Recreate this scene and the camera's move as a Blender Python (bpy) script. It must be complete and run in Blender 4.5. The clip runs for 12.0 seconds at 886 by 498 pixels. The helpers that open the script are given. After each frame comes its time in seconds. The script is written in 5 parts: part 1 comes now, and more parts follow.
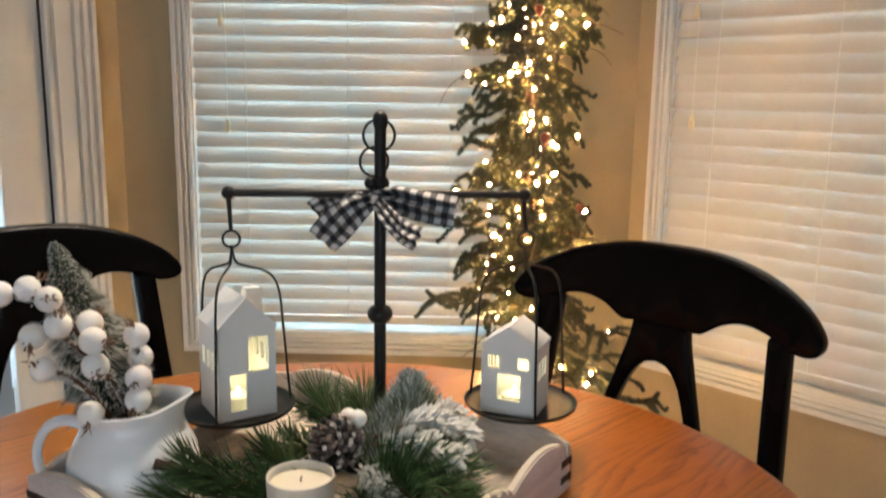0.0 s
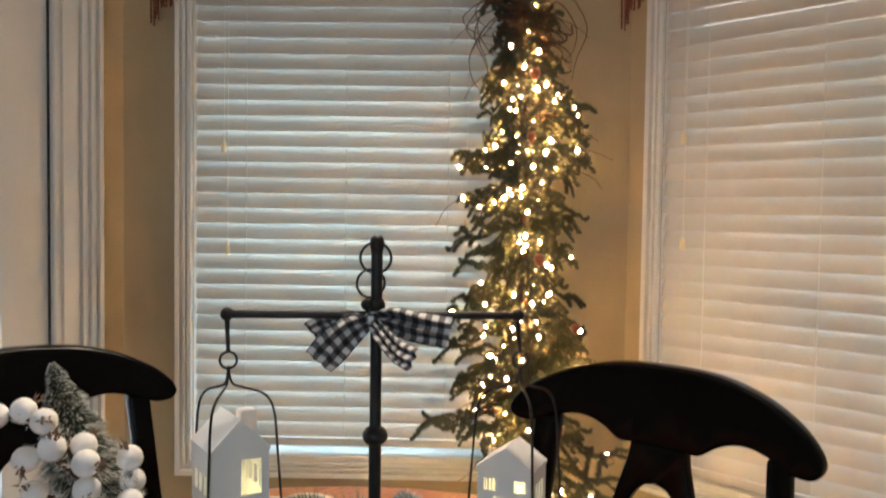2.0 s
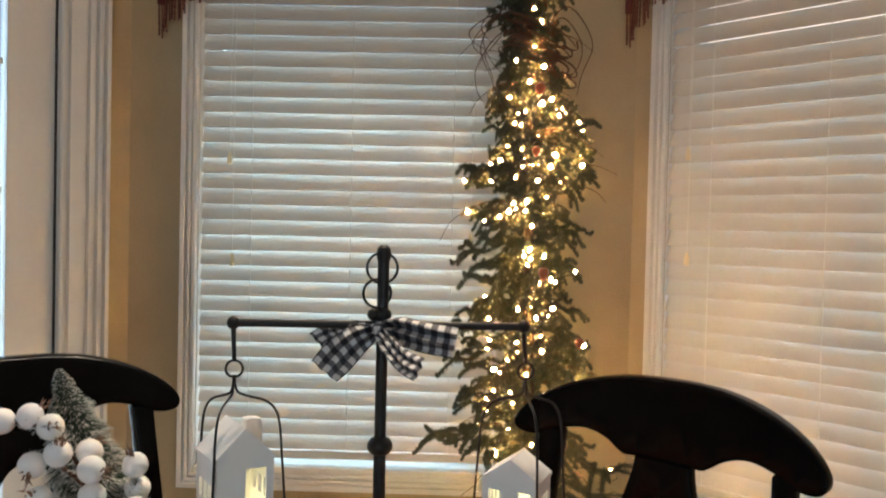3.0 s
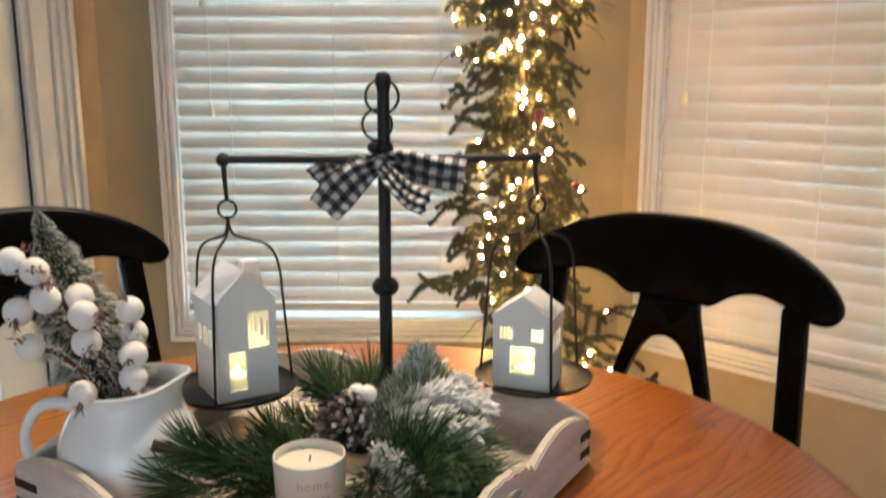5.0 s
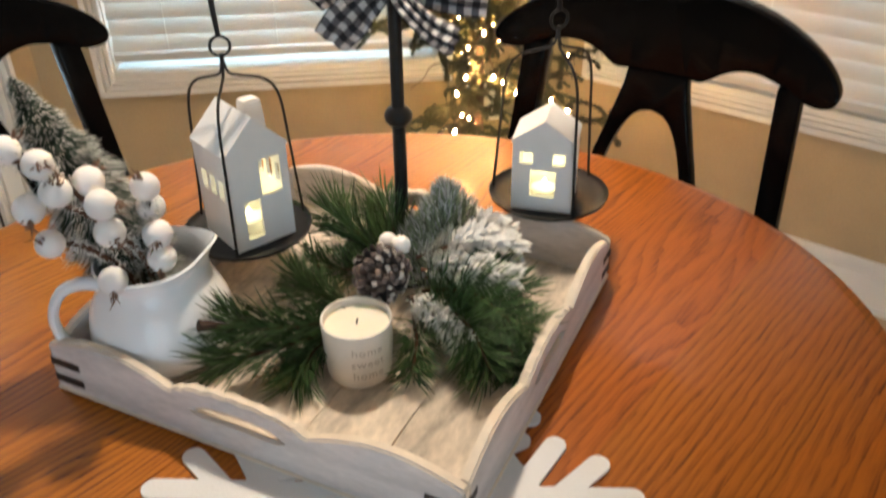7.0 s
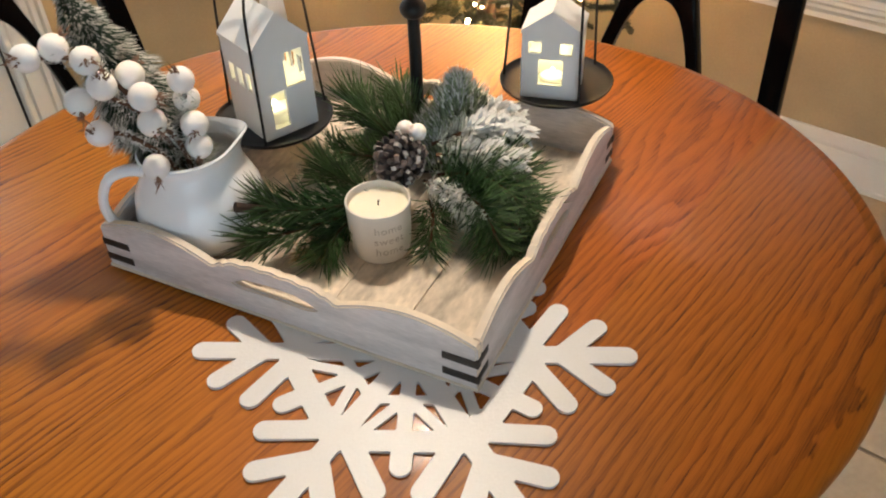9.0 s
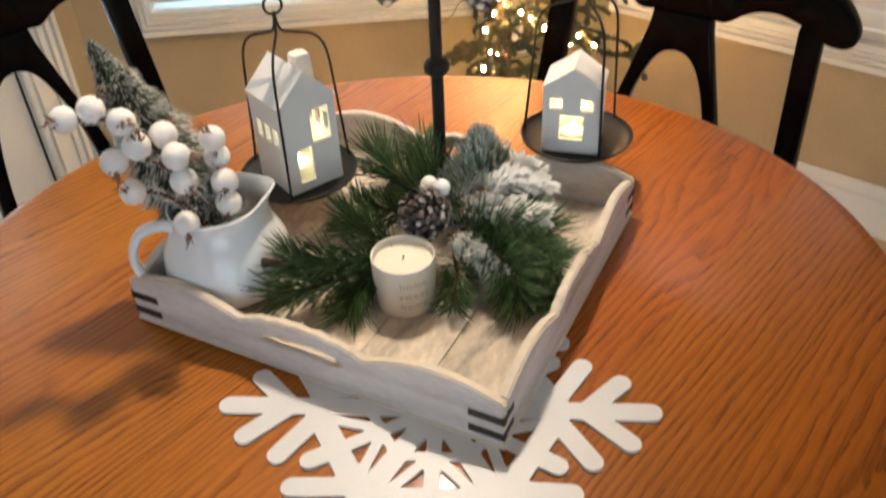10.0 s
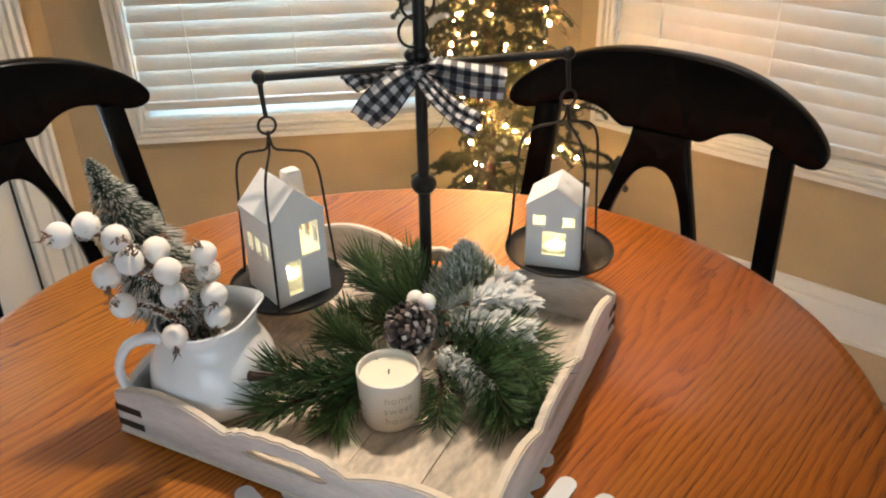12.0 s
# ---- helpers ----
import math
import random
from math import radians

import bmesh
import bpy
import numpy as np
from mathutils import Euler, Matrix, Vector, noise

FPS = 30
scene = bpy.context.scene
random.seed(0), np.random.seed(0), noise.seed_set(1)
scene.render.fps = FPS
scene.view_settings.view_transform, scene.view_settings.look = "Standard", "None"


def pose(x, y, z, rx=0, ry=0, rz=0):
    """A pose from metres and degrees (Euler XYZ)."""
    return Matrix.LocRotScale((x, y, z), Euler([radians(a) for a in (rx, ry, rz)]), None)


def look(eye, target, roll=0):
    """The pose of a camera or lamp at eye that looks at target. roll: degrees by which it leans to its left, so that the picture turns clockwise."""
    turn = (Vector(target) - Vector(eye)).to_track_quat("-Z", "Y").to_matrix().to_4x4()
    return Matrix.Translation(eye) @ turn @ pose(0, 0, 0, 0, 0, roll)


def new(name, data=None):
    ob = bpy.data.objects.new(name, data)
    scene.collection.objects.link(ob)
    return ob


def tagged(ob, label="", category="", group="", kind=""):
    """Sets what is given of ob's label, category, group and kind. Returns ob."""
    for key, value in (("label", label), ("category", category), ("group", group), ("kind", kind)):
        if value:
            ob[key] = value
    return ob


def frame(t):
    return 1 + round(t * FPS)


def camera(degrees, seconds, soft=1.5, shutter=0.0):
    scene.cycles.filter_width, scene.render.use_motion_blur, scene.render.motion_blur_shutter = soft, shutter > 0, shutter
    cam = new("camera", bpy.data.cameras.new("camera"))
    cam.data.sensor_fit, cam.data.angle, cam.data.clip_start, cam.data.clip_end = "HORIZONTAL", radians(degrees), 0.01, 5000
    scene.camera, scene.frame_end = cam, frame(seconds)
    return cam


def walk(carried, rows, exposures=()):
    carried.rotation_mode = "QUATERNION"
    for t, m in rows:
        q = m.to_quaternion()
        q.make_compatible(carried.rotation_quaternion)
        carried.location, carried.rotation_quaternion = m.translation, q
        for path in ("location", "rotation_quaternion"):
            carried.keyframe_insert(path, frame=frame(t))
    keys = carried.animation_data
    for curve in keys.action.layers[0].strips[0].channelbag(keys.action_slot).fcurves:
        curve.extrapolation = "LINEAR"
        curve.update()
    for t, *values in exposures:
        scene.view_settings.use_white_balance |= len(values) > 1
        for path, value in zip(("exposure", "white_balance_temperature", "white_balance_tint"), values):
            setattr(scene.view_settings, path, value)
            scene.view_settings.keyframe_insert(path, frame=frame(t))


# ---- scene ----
cam = camera(56.4, 12.0, soft=2.0, shutter=0.8)
PATH = [
    (0, (0.09, 0.072, 1.15), (0.052, 2.037, 0.778), 0.9),
    (0.5, (0.091, 0.067, 1.154), (0.052, 2.047, 0.873), 0.6),
    (1, (0.093, 0.064, 1.155), (0.06, 2.053, 0.949), 0.5),
    (1.5, (0.091, 0.061, 1.153), (0.057, 2.055, 1.001), 0.5),
    (2, (0.092, 0.056, 1.153), (0.057, 2.054, 1.069), 0.8),
    (2.5, (0.091, 0.05, 1.151), (0.053, 2.049, 1.132), 1.1),
    (3, (0.088, 0.053, 1.148), (0.046, 2.052, 1.101), 1.3),
    (5, (0.063, 0.109, 1.117), (0.069, 2.07, 0.728), 0.1),
    (5.5, (0.017, 0.155, 1.109), (0.098, 2.079, 0.569), -0.8),
    (6, (-0.027, 0.17, 1.159), (0.108, 2.027, 0.427), -0.5),
    (6.5, (-0.037, 0.192, 1.221), (0.14, 1.952, 0.287), 0.3),
    (7, (-0.034, 0.195, 1.23), (0.154, 1.873, 0.159), -0.7),
    (7.5, (-0.032, 0.192, 1.242), (0.135, 1.792, 0.054), -0.7),
    (9.3, (-0.045, 0.136, 1.261), (0.085, 1.666, -0.02), -2.2),
    (9.5, (-0.05, 0.139, 1.263), (0.077, 1.673, -0.014), -1.8),
    (10, (-0.051, 0.144, 1.278), (0.063, 1.733, 0.068), -2.5),
    (10.5, (-0.05, 0.151, 1.286), (0.105, 1.779, 0.135), -2.2),
    (11, (-0.058, 0.149, 1.293), (0.108, 1.817, 0.203), -1.6),
    (11.5, (-0.058, 0.141, 1.299), (0.112, 1.847, 0.27), -1.2),
    (12, (-0.052, 0.139, 1.297), (0.118, 1.858, 0.289), -1.1),
]
EXPOSURES = [(0.0, -0.22), (1.0, -0.33), (2.0, -0.42), (2.5, -0.42), (3.2, -0.36), (5.0, -0.12), (6.0, -0.02), (12.0, 0.0)]
walk(cam, [(t, look(eye, target, roll)) for t, eye, target, roll in PATH], EXPOSURES)
BULB, SOUTH, DAY, DOORDAY = 16.0, 36.0, 66.0, 10.0

# ---- world and lights ----
world = bpy.data.worlds.new("world")
scene.world = world
world.use_nodes = True
wn = world.node_tree
sky = wn.nodes.new("ShaderNodeTexSky")
sky.sky_type = "NISHITA"
sky.sun_disc = False
sky.sun_elevation, sky.sun_rotation = radians(28), radians(30)
wn.nodes["Background"].inputs["Strength"].default_value = 0.14
wn.links.new(sky.outputs["Color"], wn.nodes["Background"].inputs["Color"])


def lamp(name, kind, energy, color, m, **more):
    data = bpy.data.lights.new(name, kind)
    data.energy, data.color = energy, color
    for key, value in more.items():
        if key == "size":
            data.size = value
        elif key == "size_y":
            data.shape, data.size_y = "RECTANGLE", value
        elif key == "radius":
            data.shadow_soft_size = value
        elif key == "angle":
            data.angle = value
    ob = new(name, data)
    ob.matrix_world = m
    return ob


lamp("overcast_sun", "SUN", 0.8, (1.0, 0.97, 0.93), look((2, 6, 5), (0, 2, 1)), angle=radians(15))
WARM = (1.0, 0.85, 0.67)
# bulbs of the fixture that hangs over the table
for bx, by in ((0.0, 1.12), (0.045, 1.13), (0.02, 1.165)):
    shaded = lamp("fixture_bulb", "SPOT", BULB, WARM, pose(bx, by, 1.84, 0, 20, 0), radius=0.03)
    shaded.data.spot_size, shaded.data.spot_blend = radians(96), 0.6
# added warm fill for the blinds and walls, with no lamp of its own
lamp("warm_fill", "POINT", 3.2, (1.0, 0.80, 0.60), pose(0.02, 1.14, 1.86), radius=0.07)

# ---- materials ----


def material(name, color, rough=0.5, metal=0.0, vary=0.12, scale=6.0, fine=90.0, bump=0.15, depth=0.002,
             coat=0.0, stretch=(1, 1, 1), rough_vary=0.08, island=0.0, obj_random=0.0, sss=0.0, spec=0.5):
    """Plain procedural surface: two scales of variation in colour, gloss and relief."""
    m = bpy.data.materials.new(name)
    m.use_nodes = True
    t = m.node_tree
    b = t.nodes["Principled BSDF"]
    b.inputs["Metallic"].default_value = metal
    b.inputs["Specular IOR Level"].default_value = spec
    b.inputs["Coat Weight"].default_value = coat
    b.inputs["Coat Roughness"].default_value = 0.12
    if sss:
        b.inputs["Subsurface Weight"].default_value = sss
        b.inputs["Subsurface Radius"].default_value = (0.01, 0.008, 0.006)
    co = t.nodes.new("ShaderNodeTexCoord")
    mp = t.nodes.new("ShaderNodeMapping")
    mp.inputs["Scale"].default_value = stretch
    t.links.new(co.outputs["Object"], mp.inputs["Vector"])
    n1 = t.nodes.new("ShaderNodeTexNoise")
    n1.inputs["Scale"].default_value, n1.inputs["Detail"].default_value = scale, 4
    n2 = t.nodes.new("ShaderNodeTexNoise")
    n2.inputs["Scale"].default_value, n2.inputs["Detail"].default_value = fine, 3
    for n in (n1, n2):
        t.links.new(mp.outputs["Vector"], n.inputs["Vector"])
    add = t.nodes.new("ShaderNodeMath")
    add.operation = "MULTIPLY_ADD"
    t.links.new(n2.outputs["Fac"], add.inputs[0])
    add.inputs[1].default_value = 0.5
    t.links.new(n1.outputs["Fac"], add.inputs[2])
    mr = t.nodes.new("ShaderNodeMapRange")
    mr.inputs["From Min"].default_value, mr.inputs["From Max"].default_value = 0.45, 1.05
    t.links.new(add.outputs[0], mr.inputs["Value"])
    ramp = t.nodes.new("ShaderNodeMix")
    ramp.data_type = "RGBA"
    ramp.inputs[6].default_value = (*[c * (1 - vary) for c in color], 1)
    ramp.inputs[7].default_value = (*[min(1, c * (1 + vary)) for c in color], 1)
    t.links.new(mr.outputs["Result"], ramp.inputs["Factor"])
    out = ramp.outputs[2]
    if island or obj_random:
        hsv = t.nodes.new("ShaderNodeHueSaturation")
        src = t.nodes.new("ShaderNodeNewGeometry" if island else "ShaderNodeObjectInfo")
        r = t.nodes.new("ShaderNodeMapRange")
        amount = island or obj_random
        r.inputs["To Min"].default_value, r.inputs["To Max"].default_value = 1 - amount, 1 + amount
        t.links.new(src.outputs["Random Per Island" if island else "Random"], r.inputs["Value"])
        t.links.new(r.outputs["Result"], hsv.inputs["Value"])
        t.links.new(out, hsv.inputs["Color"])
        out = hsv.outputs["Color"]
    t.links.new(out, b.inputs["Base Color"])
    rr = t.nodes.new("ShaderNodeMapRange")
    rr.inputs["To Min"].default_value, rr.inputs["To Max"].default_value = max(0.02, rough - rough_vary), min(1, rough + rough_vary)
    t.links.new(n1.outputs["Fac"], rr.inputs["Value"])
    t.links.new(rr.outputs["Result"], b.inputs["Roughness"])
    if bump:
        bp = t.nodes.new("ShaderNodeBump")
        bp.inputs["Strength"].default_value, bp.inputs["Distance"].default_value = bump, depth
        t.links.new(add.outputs[0], bp.inputs["Height"])
        t.links.new(bp.outputs["Normal"], b.inputs["Normal"])
    return m


def emitter(name, color, strength):
    m = bpy.data.materials.new(name)
    m.use_nodes = True
    b = m.node_tree.nodes["Principled BSDF"]
    b.inputs["Base Color"].default_value = (*color, 1)
    b.inputs["Emission Color"].default_value = (*color, 1)
    b.inputs["Emission Strength"].default_value = strength
    return m


def glass(name):
    m = bpy.data.materials.new(name)
    m.use_nodes = True
    b = m.node_tree.nodes["Principled BSDF"]
    b.inputs["Transmission Weight"].default_value = 1
    b.inputs["Roughness"].default_value = 0.01
    b.inputs["IOR"].default_value = 1.45
    return m


def oak():
    """Honey-stained oak: boards glued side by side, some straight-grained, some with cathedral grain."""
    m = material("oak", (0.36, 0.115, 0.022), rough=0.42, vary=0.2, coat=0.12, spec=0.25)
    t = m.node_tree
    b = t.nodes["Principled BSDF"]

    def math_node(op, a, c, d=None):
        n = t.nodes.new("ShaderNodeMath")
        n.operation = op
        for slot, v in enumerate((a, c, d)):
            if v is None:
                continue
            if isinstance(v, (int, float)):
                n.inputs[slot].default_value = v
            else:
                t.links.new(v, n.inputs[slot])
        return n.outputs[0]

    def ramp(value, f0, f1, t0=0.0, t1=1.0, smooth=False):
        n = t.nodes.new("ShaderNodeMapRange")
        if smooth:
            n.interpolation_type = "SMOOTHSTEP"
        n.inputs["From Min"].default_value, n.inputs["From Max"].default_value = f0, f1
        n.inputs["To Min"].default_value, n.inputs["To Max"].default_value = t0, t1
        t.links.new(value, n.inputs["Value"])
        return n.outputs["Result"]

    def grain_noise(scale, detail, rough=0.5):
        s = t.nodes.new("ShaderNodeVectorMath")
        s.operation = "MULTIPLY"
        s.inputs[1].default_value = scale
        t.links.new(off.outputs[0], s.inputs[0])
        n = t.nodes.new("ShaderNodeTexNoise")
        n.inputs["Scale"].default_value, n.inputs["Detail"].default_value, n.inputs["Roughness"].default_value = 1.0, detail, rough
        t.links.new(s.outputs[0], n.inputs["Vector"])
        return n.outputs["Fac"]

    co = t.nodes.new("ShaderNodeTexCoord")
    mp = t.nodes.new("ShaderNodeMapping")
    mp.inputs["Rotation"].default_value = (0, 0, radians(-45))
    t.links.new(co.outputs["Object"], mp.inputs["Vector"])
    sep = t.nodes.new("ShaderNodeSeparateXYZ")
    t.links.new(mp.outputs["Vector"], sep.inputs[0])
    board = math_node("FLOOR", math_node("MULTIPLY_ADD", sep.outputs["Y"], 8.0, 0.02), 0)
    wht = t.nodes.new("ShaderNodeTexWhiteNoise")
    wht.noise_dimensions = "1D"
    t.links.new(math_node("ADD", board, OAK_SEED), wht.inputs["W"])
    rnd = t.nodes.new("ShaderNodeSeparateColor")
    t.links.new(wht.outputs["Color"], rnd.inputs[0])
    off = t.nodes.new("ShaderNodeVectorMath")
    off.operation = "MULTIPLY_ADD"
    t.links.new(wht.outputs["Color"], off.inputs[0])
    off.inputs[1].default_value = (3, 0.4, 5)
    t.links.new(mp.outputs["Vector"], off.inputs[2])
    # growth rings: straight lines bent by a long, slow wander and a little jitter
    wander = math_node("MULTIPLY", grain_noise((1.7, 8.0, 1), 1.4, 0.4), ramp(rnd.outputs[1], 0.1, 0.9, 8.0, 26.0))
    lines = math_node("MULTIPLY", sep.outputs["Y"], ramp(rnd.outputs[0], 0.0, 1.0, 64.0, 145.0))
    jitter = math_node("MULTIPLY", grain_noise((14, 55, 1), 3.0, 0.6), 1.25)
    phase = math_node("FRACT", math_node("ADD", math_node("ADD", wander, lines), jitter), 0)
    late = math_node("MULTIPLY", ramp(phase, 0.0, 0.62, 1.0, 0.0), ramp(phase, 0.0, 0.06, 0.0, 1.0))
    # open pores: short streaks along the grain, thickest in the dark bands
    pores = ramp(grain_noise((22, 620, 20), 2.0), 0.46, 0.68)
    fade = ramp(grain_noise((2.2, 15, 1), 2.0), 0.34, 0.66, 0.4, 1.0)
    dark = math_node("MULTIPLY", math_node("MULTIPLY", late, fade), math_node("MULTIPLY_ADD", pores, 0.4, 0.65))
    amount = math_node("MULTIPLY_ADD", pores, 0.26, math_node("MULTIPLY", dark, 0.94))
    col = t.nodes.new("ShaderNodeMix")
    col.data_type = "RGBA"
    col.inputs[6].default_value = (0.415, 0.117, 0.010, 1)
    col.inputs[7].default_value = (0.075, 0.016, 0.004, 1)
    t.links.new(amount, col.inputs["Factor"])
    hsv = t.nodes.new("ShaderNodeHueSaturation")
    t.links.new(ramp(rnd.outputs[2], 0, 1, 0.88, 1.14), hsv.inputs["Value"])
    # the hue turns more golden towards the door
    plain = t.nodes.new("ShaderNodeSeparateXYZ")
    t.links.new(co.outputs["Object"], plain.inputs[0])
    gold_hue = ramp(plain.outputs["X"], -0.5, 0.25, 0.014, -0.001, True)
    t.links.new(math_node("ADD", gold_hue, ramp(rnd.outputs[1], 0, 1, 0.505, 0.493)), hsv.inputs["Hue"])
    t.links.new(col.outputs[2], hsv.inputs["Color"])
    t.links.new(hsv.outputs["Color"], b.inputs["Base Color"])
    bp = t.nodes.new("ShaderNodeBump")
    bp.inputs["Strength"].default_value, bp.inputs["Distance"].default_value = 0.25, -0.0006
    t.links.new(amount, bp.inputs["Height"])
    t.links.new(bp.outputs["Normal"], b.inputs["Normal"])
    return m


OAK_SEED = 3.0


def gingham():
    """Black and white woven checks from the ribbon's own coordinates."""
    m = material("gingham", (0.8, 0.8, 0.8), rough=0.9, bump=0.1, depth=0.0005)
    t = m.node_tree
    b = t.nodes["Principled BSDF"]
    uv = t.nodes.new("ShaderNodeUVMap")
    uv.uv_map = "weave"
    sep = t.nodes.new("ShaderNodeSeparateXYZ")
    t.links.new(uv.outputs["UV"], sep.inputs[0])
    bands = []
    for axis in "XY":
        f = t.nodes.new("ShaderNodeMath")
        f.operation = "FRACT"
        t.links.new(sep.outputs[axis], f.inputs[0])
        g = t.nodes.new("ShaderNodeMath")
        g.operation = "GREATER_THAN"
        g.inputs[1].default_value = 0.5
        t.links.new(f.outputs[0], g.inputs[0])
        bands.append(g)
    s = t.nodes.new("ShaderNodeMath")
    s.operation = "ADD"
    t.links.new(bands[0].outputs[0], s.inputs[0])
    t.links.new(bands[1].outputs[0], s.inputs[1])
    ramp = t.nodes.new("ShaderNodeValToRGB")
    ramp.color_ramp.interpolation = "CONSTANT"
    e = ramp.color_ramp.elements
    e[0].position, e[0].color = 0.0, (0.60, 0.585, 0.575, 1)
    e[1].position, e[1].color = 0.25, (0.115, 0.11, 0.12, 1)
    e.new(0.75).color = (0.012, 0.012, 0.016, 1)
    h = t.nodes.new("ShaderNodeMath")
    h.operation = "MULTIPLY"
    h.inputs[1].default_value = 0.5
    t.links.new(s.outputs[0], h.inputs[0])
    t.links.new(h.outputs[0], ramp.inputs["Fac"])
    t.links.new(ramp.outputs["Color"], b.inputs["Base Color"])
    return m


def slat_material():
    """White faux-wood slat that lets a little daylight through."""
    m = material("blind_slat", (0.605, 0.540, 0.478), rough=0.42, vary=0.04, bump=0.05)
    t = m.node_tree
    b = t.nodes["Principled BSDF"]
    tr = t.nodes.new("ShaderNodeBsdfTranslucent")
    tr.inputs["Color"].default_value = (0.80, 0.78, 0.74, 1)
    mx = t.nodes.new("ShaderNodeMixShader")
    mx.inputs[0].default_value = 0.1
    t.links.new(b.outputs[0], mx.inputs[1])
    t.links.new(tr.outputs[0], mx.inputs[2])
    t.links.new(mx.outputs[0], t.nodes["Material Output"].inputs["Surface"])
    return m


WALL = material("tan_wall_paint", (0.415, 0.315, 0.185), rough=0.75, vary=0.13, scale=4.5, fine=160, bump=0.25, depth=0.0015)
CEIL = material("ceiling_paint", (0.78, 0.76, 0.72), rough=0.9, vary=0.03, fine=120, bump=0.3)
TRIM = material("white_trim_paint", (0.70, 0.68, 0.645), rough=0.35, vary=0.04, scale=4, bump=0.06)
SLAT = slat_material()
CORD = material("blind_cord", (0.75, 0.72, 0.66), rough=0.8)
TASSEL = material("ivory_tassel", (0.80, 0.66, 0.42), rough=0.4)
GLASS = glass("window_glass")
TILE = material("floor_tile", (0.42, 0.33, 0.23), rough=0.35, vary=0.15, obj_random=0.06)
GROUT = material("grout", (0.22, 0.18, 0.14), rough=0.9)
OAK = oak()
BLACK = material("black_satin_lacquer", (0.0022, 0.0022, 0.0024), spec=0.11, rough=0.2, vary=0.2, bump=0.03, rough_vary=0.05)
IRON = material("black_iron", (0.012, 0.011, 0.011), rough=0.5, metal=0.4, vary=0.3, fine=220, bump=0.3, depth=0.001)
PORCELAIN = material("white_glazed_porcelain", (0.89, 0.90, 0.92), rough=0.1, vary=0.02, coat=0.4, bump=0.015, rough_vary=0.02)
BISQUE = material("white_bisque_ceramic", (0.80, 0.78, 0.76), rough=0.55, vary=0.04, bump=0.1)
TRAYWOOD = material("whitewashed_wood", (0.66, 0.61, 0.59), rough=0.7, vary=0.34, scale=7, fine=90, stretch=(1, 7, 7), bump=0.5)
TRAYFLOOR = material("whitewashed_planks", (0.62, 0.53, 0.43), rough=0.75, vary=0.46, scale=16, fine=70, stretch=(3, 1.2, 3), bump=0.4, obj_random=0.1)
TRAYEDGE = material("cream_worn_edge", (0.74, 0.64, 0.52), rough=0.65, vary=0.15, fine=120, bump=0.3)
DARKWOOD = material("dark_joint_wood", (0.03, 0.022, 0.018), rough=0.6, vary=0.3)
WAX = material("cream_wax", (0.86, 0.80, 0.66), rough=0.4, sss=0.4, vary=0.03)
JAR = material("matt_grey_ceramic", (0.72, 0.68, 0.62), rough=0.5, vary=0.05, fine=150, bump=0.12)
INK = material("grey_lettering", (0.46, 0.42, 0.37), rough=0.8)
WICK = material("charred_wick", (0.16, 0.12, 0.08), rough=0.9)
NEEDLE = material("pine_needle_green", (0.050, 0.100, 0.032), rough=0.5, vary=0.3, island=0.7, bump=0)
DRY = material("dry_needle", (0.42, 0.30, 0.17), rough=0.7, vary=0.3, island=0.4, bump=0)
NEEDLE2 = material("tree_needle_green", (0.046, 0.048, 0.021), rough=0.6, vary=0.3, island=0.5, bump=0)
FROST = material("frosted_needle", (0.58, 0.58, 0.55), rough=0.8, vary=0.2, island=0.4, bump=0)
BRISTLE = material("brush_bristle", (0.022, 0.050, 0.030), rough=0.8, vary=0.3, island=0.6, bump=0)
FROSTGREEN = material("frosted_green_needle", (0.50, 0.52, 0.46), rough=0.8, vary=0.3, island=0.7, bump=0)
DUSTGREEN = material("dusted_green_needle", (0.25, 0.30, 0.19), rough=0.8, vary=0.3, island=0.6, bump=0)
SNOW = material("flocked_snow", (0.84, 0.82, 0.79), rough=0.95, vary=0.06, fine=300, bump=0.6)
TWIG = material("brown_twig", (0.10, 0.045, 0.022), rough=0.8, vary=0.3)
BARK = material("trunk_bark", (0.055, 0.030, 0.019), rough=0.9, vary=0.3, bump=0.6)
RIME = material("rimed_scale_tip", (0.36, 0.33, 0.31), rough=0.9, vary=0.3, island=0.5)
CONE = material("frosted_cone_scale", (0.105, 0.08, 0.074), rough=0.85, vary=0.6, scale=60, island=0.9, bump=0.3)
BERRY = material("white_berry", (0.90, 0.87, 0.85), rough=0.6, vary=0.06, fine=900, bump=0.6, depth=0.001, sss=0.2)
CALYX = material("berry_calyx", (0.22, 0.13, 0.09), rough=0.9, vary=0.4)
RIBBON = gingham()
FELT = material("white_felt_snowflake", (0.73, 0.73, 0.745), rough=0.35, vary=0.05, fine=400, bump=0.3)
FABRIC = material("dark_red_valance", (0.10, 0.02, 0.016), rough=0.9, vary=0.3, bump=0.3)
FRINGE = material("bead_fringe", (0.16, 0.05, 0.03), rough=0.45, vary=0.4, island=0.5)
RED = material("red_ornament", (0.17, 0.045, 0.025), rough=0.35)
FLAME = emitter("flame_bulb", (1.0, 0.86, 0.40), 8.0)
BULBM = emitter("tree_bulb", (1.0, 0.57, 0.23), 1240.0)
WIRE = material("green_wire", (0.02, 0.04, 0.02), rough=0.6)
PLATE = material("outlet_plastic", (0.78, 0.76, 0.72), rough=0.35, vary=0.03)
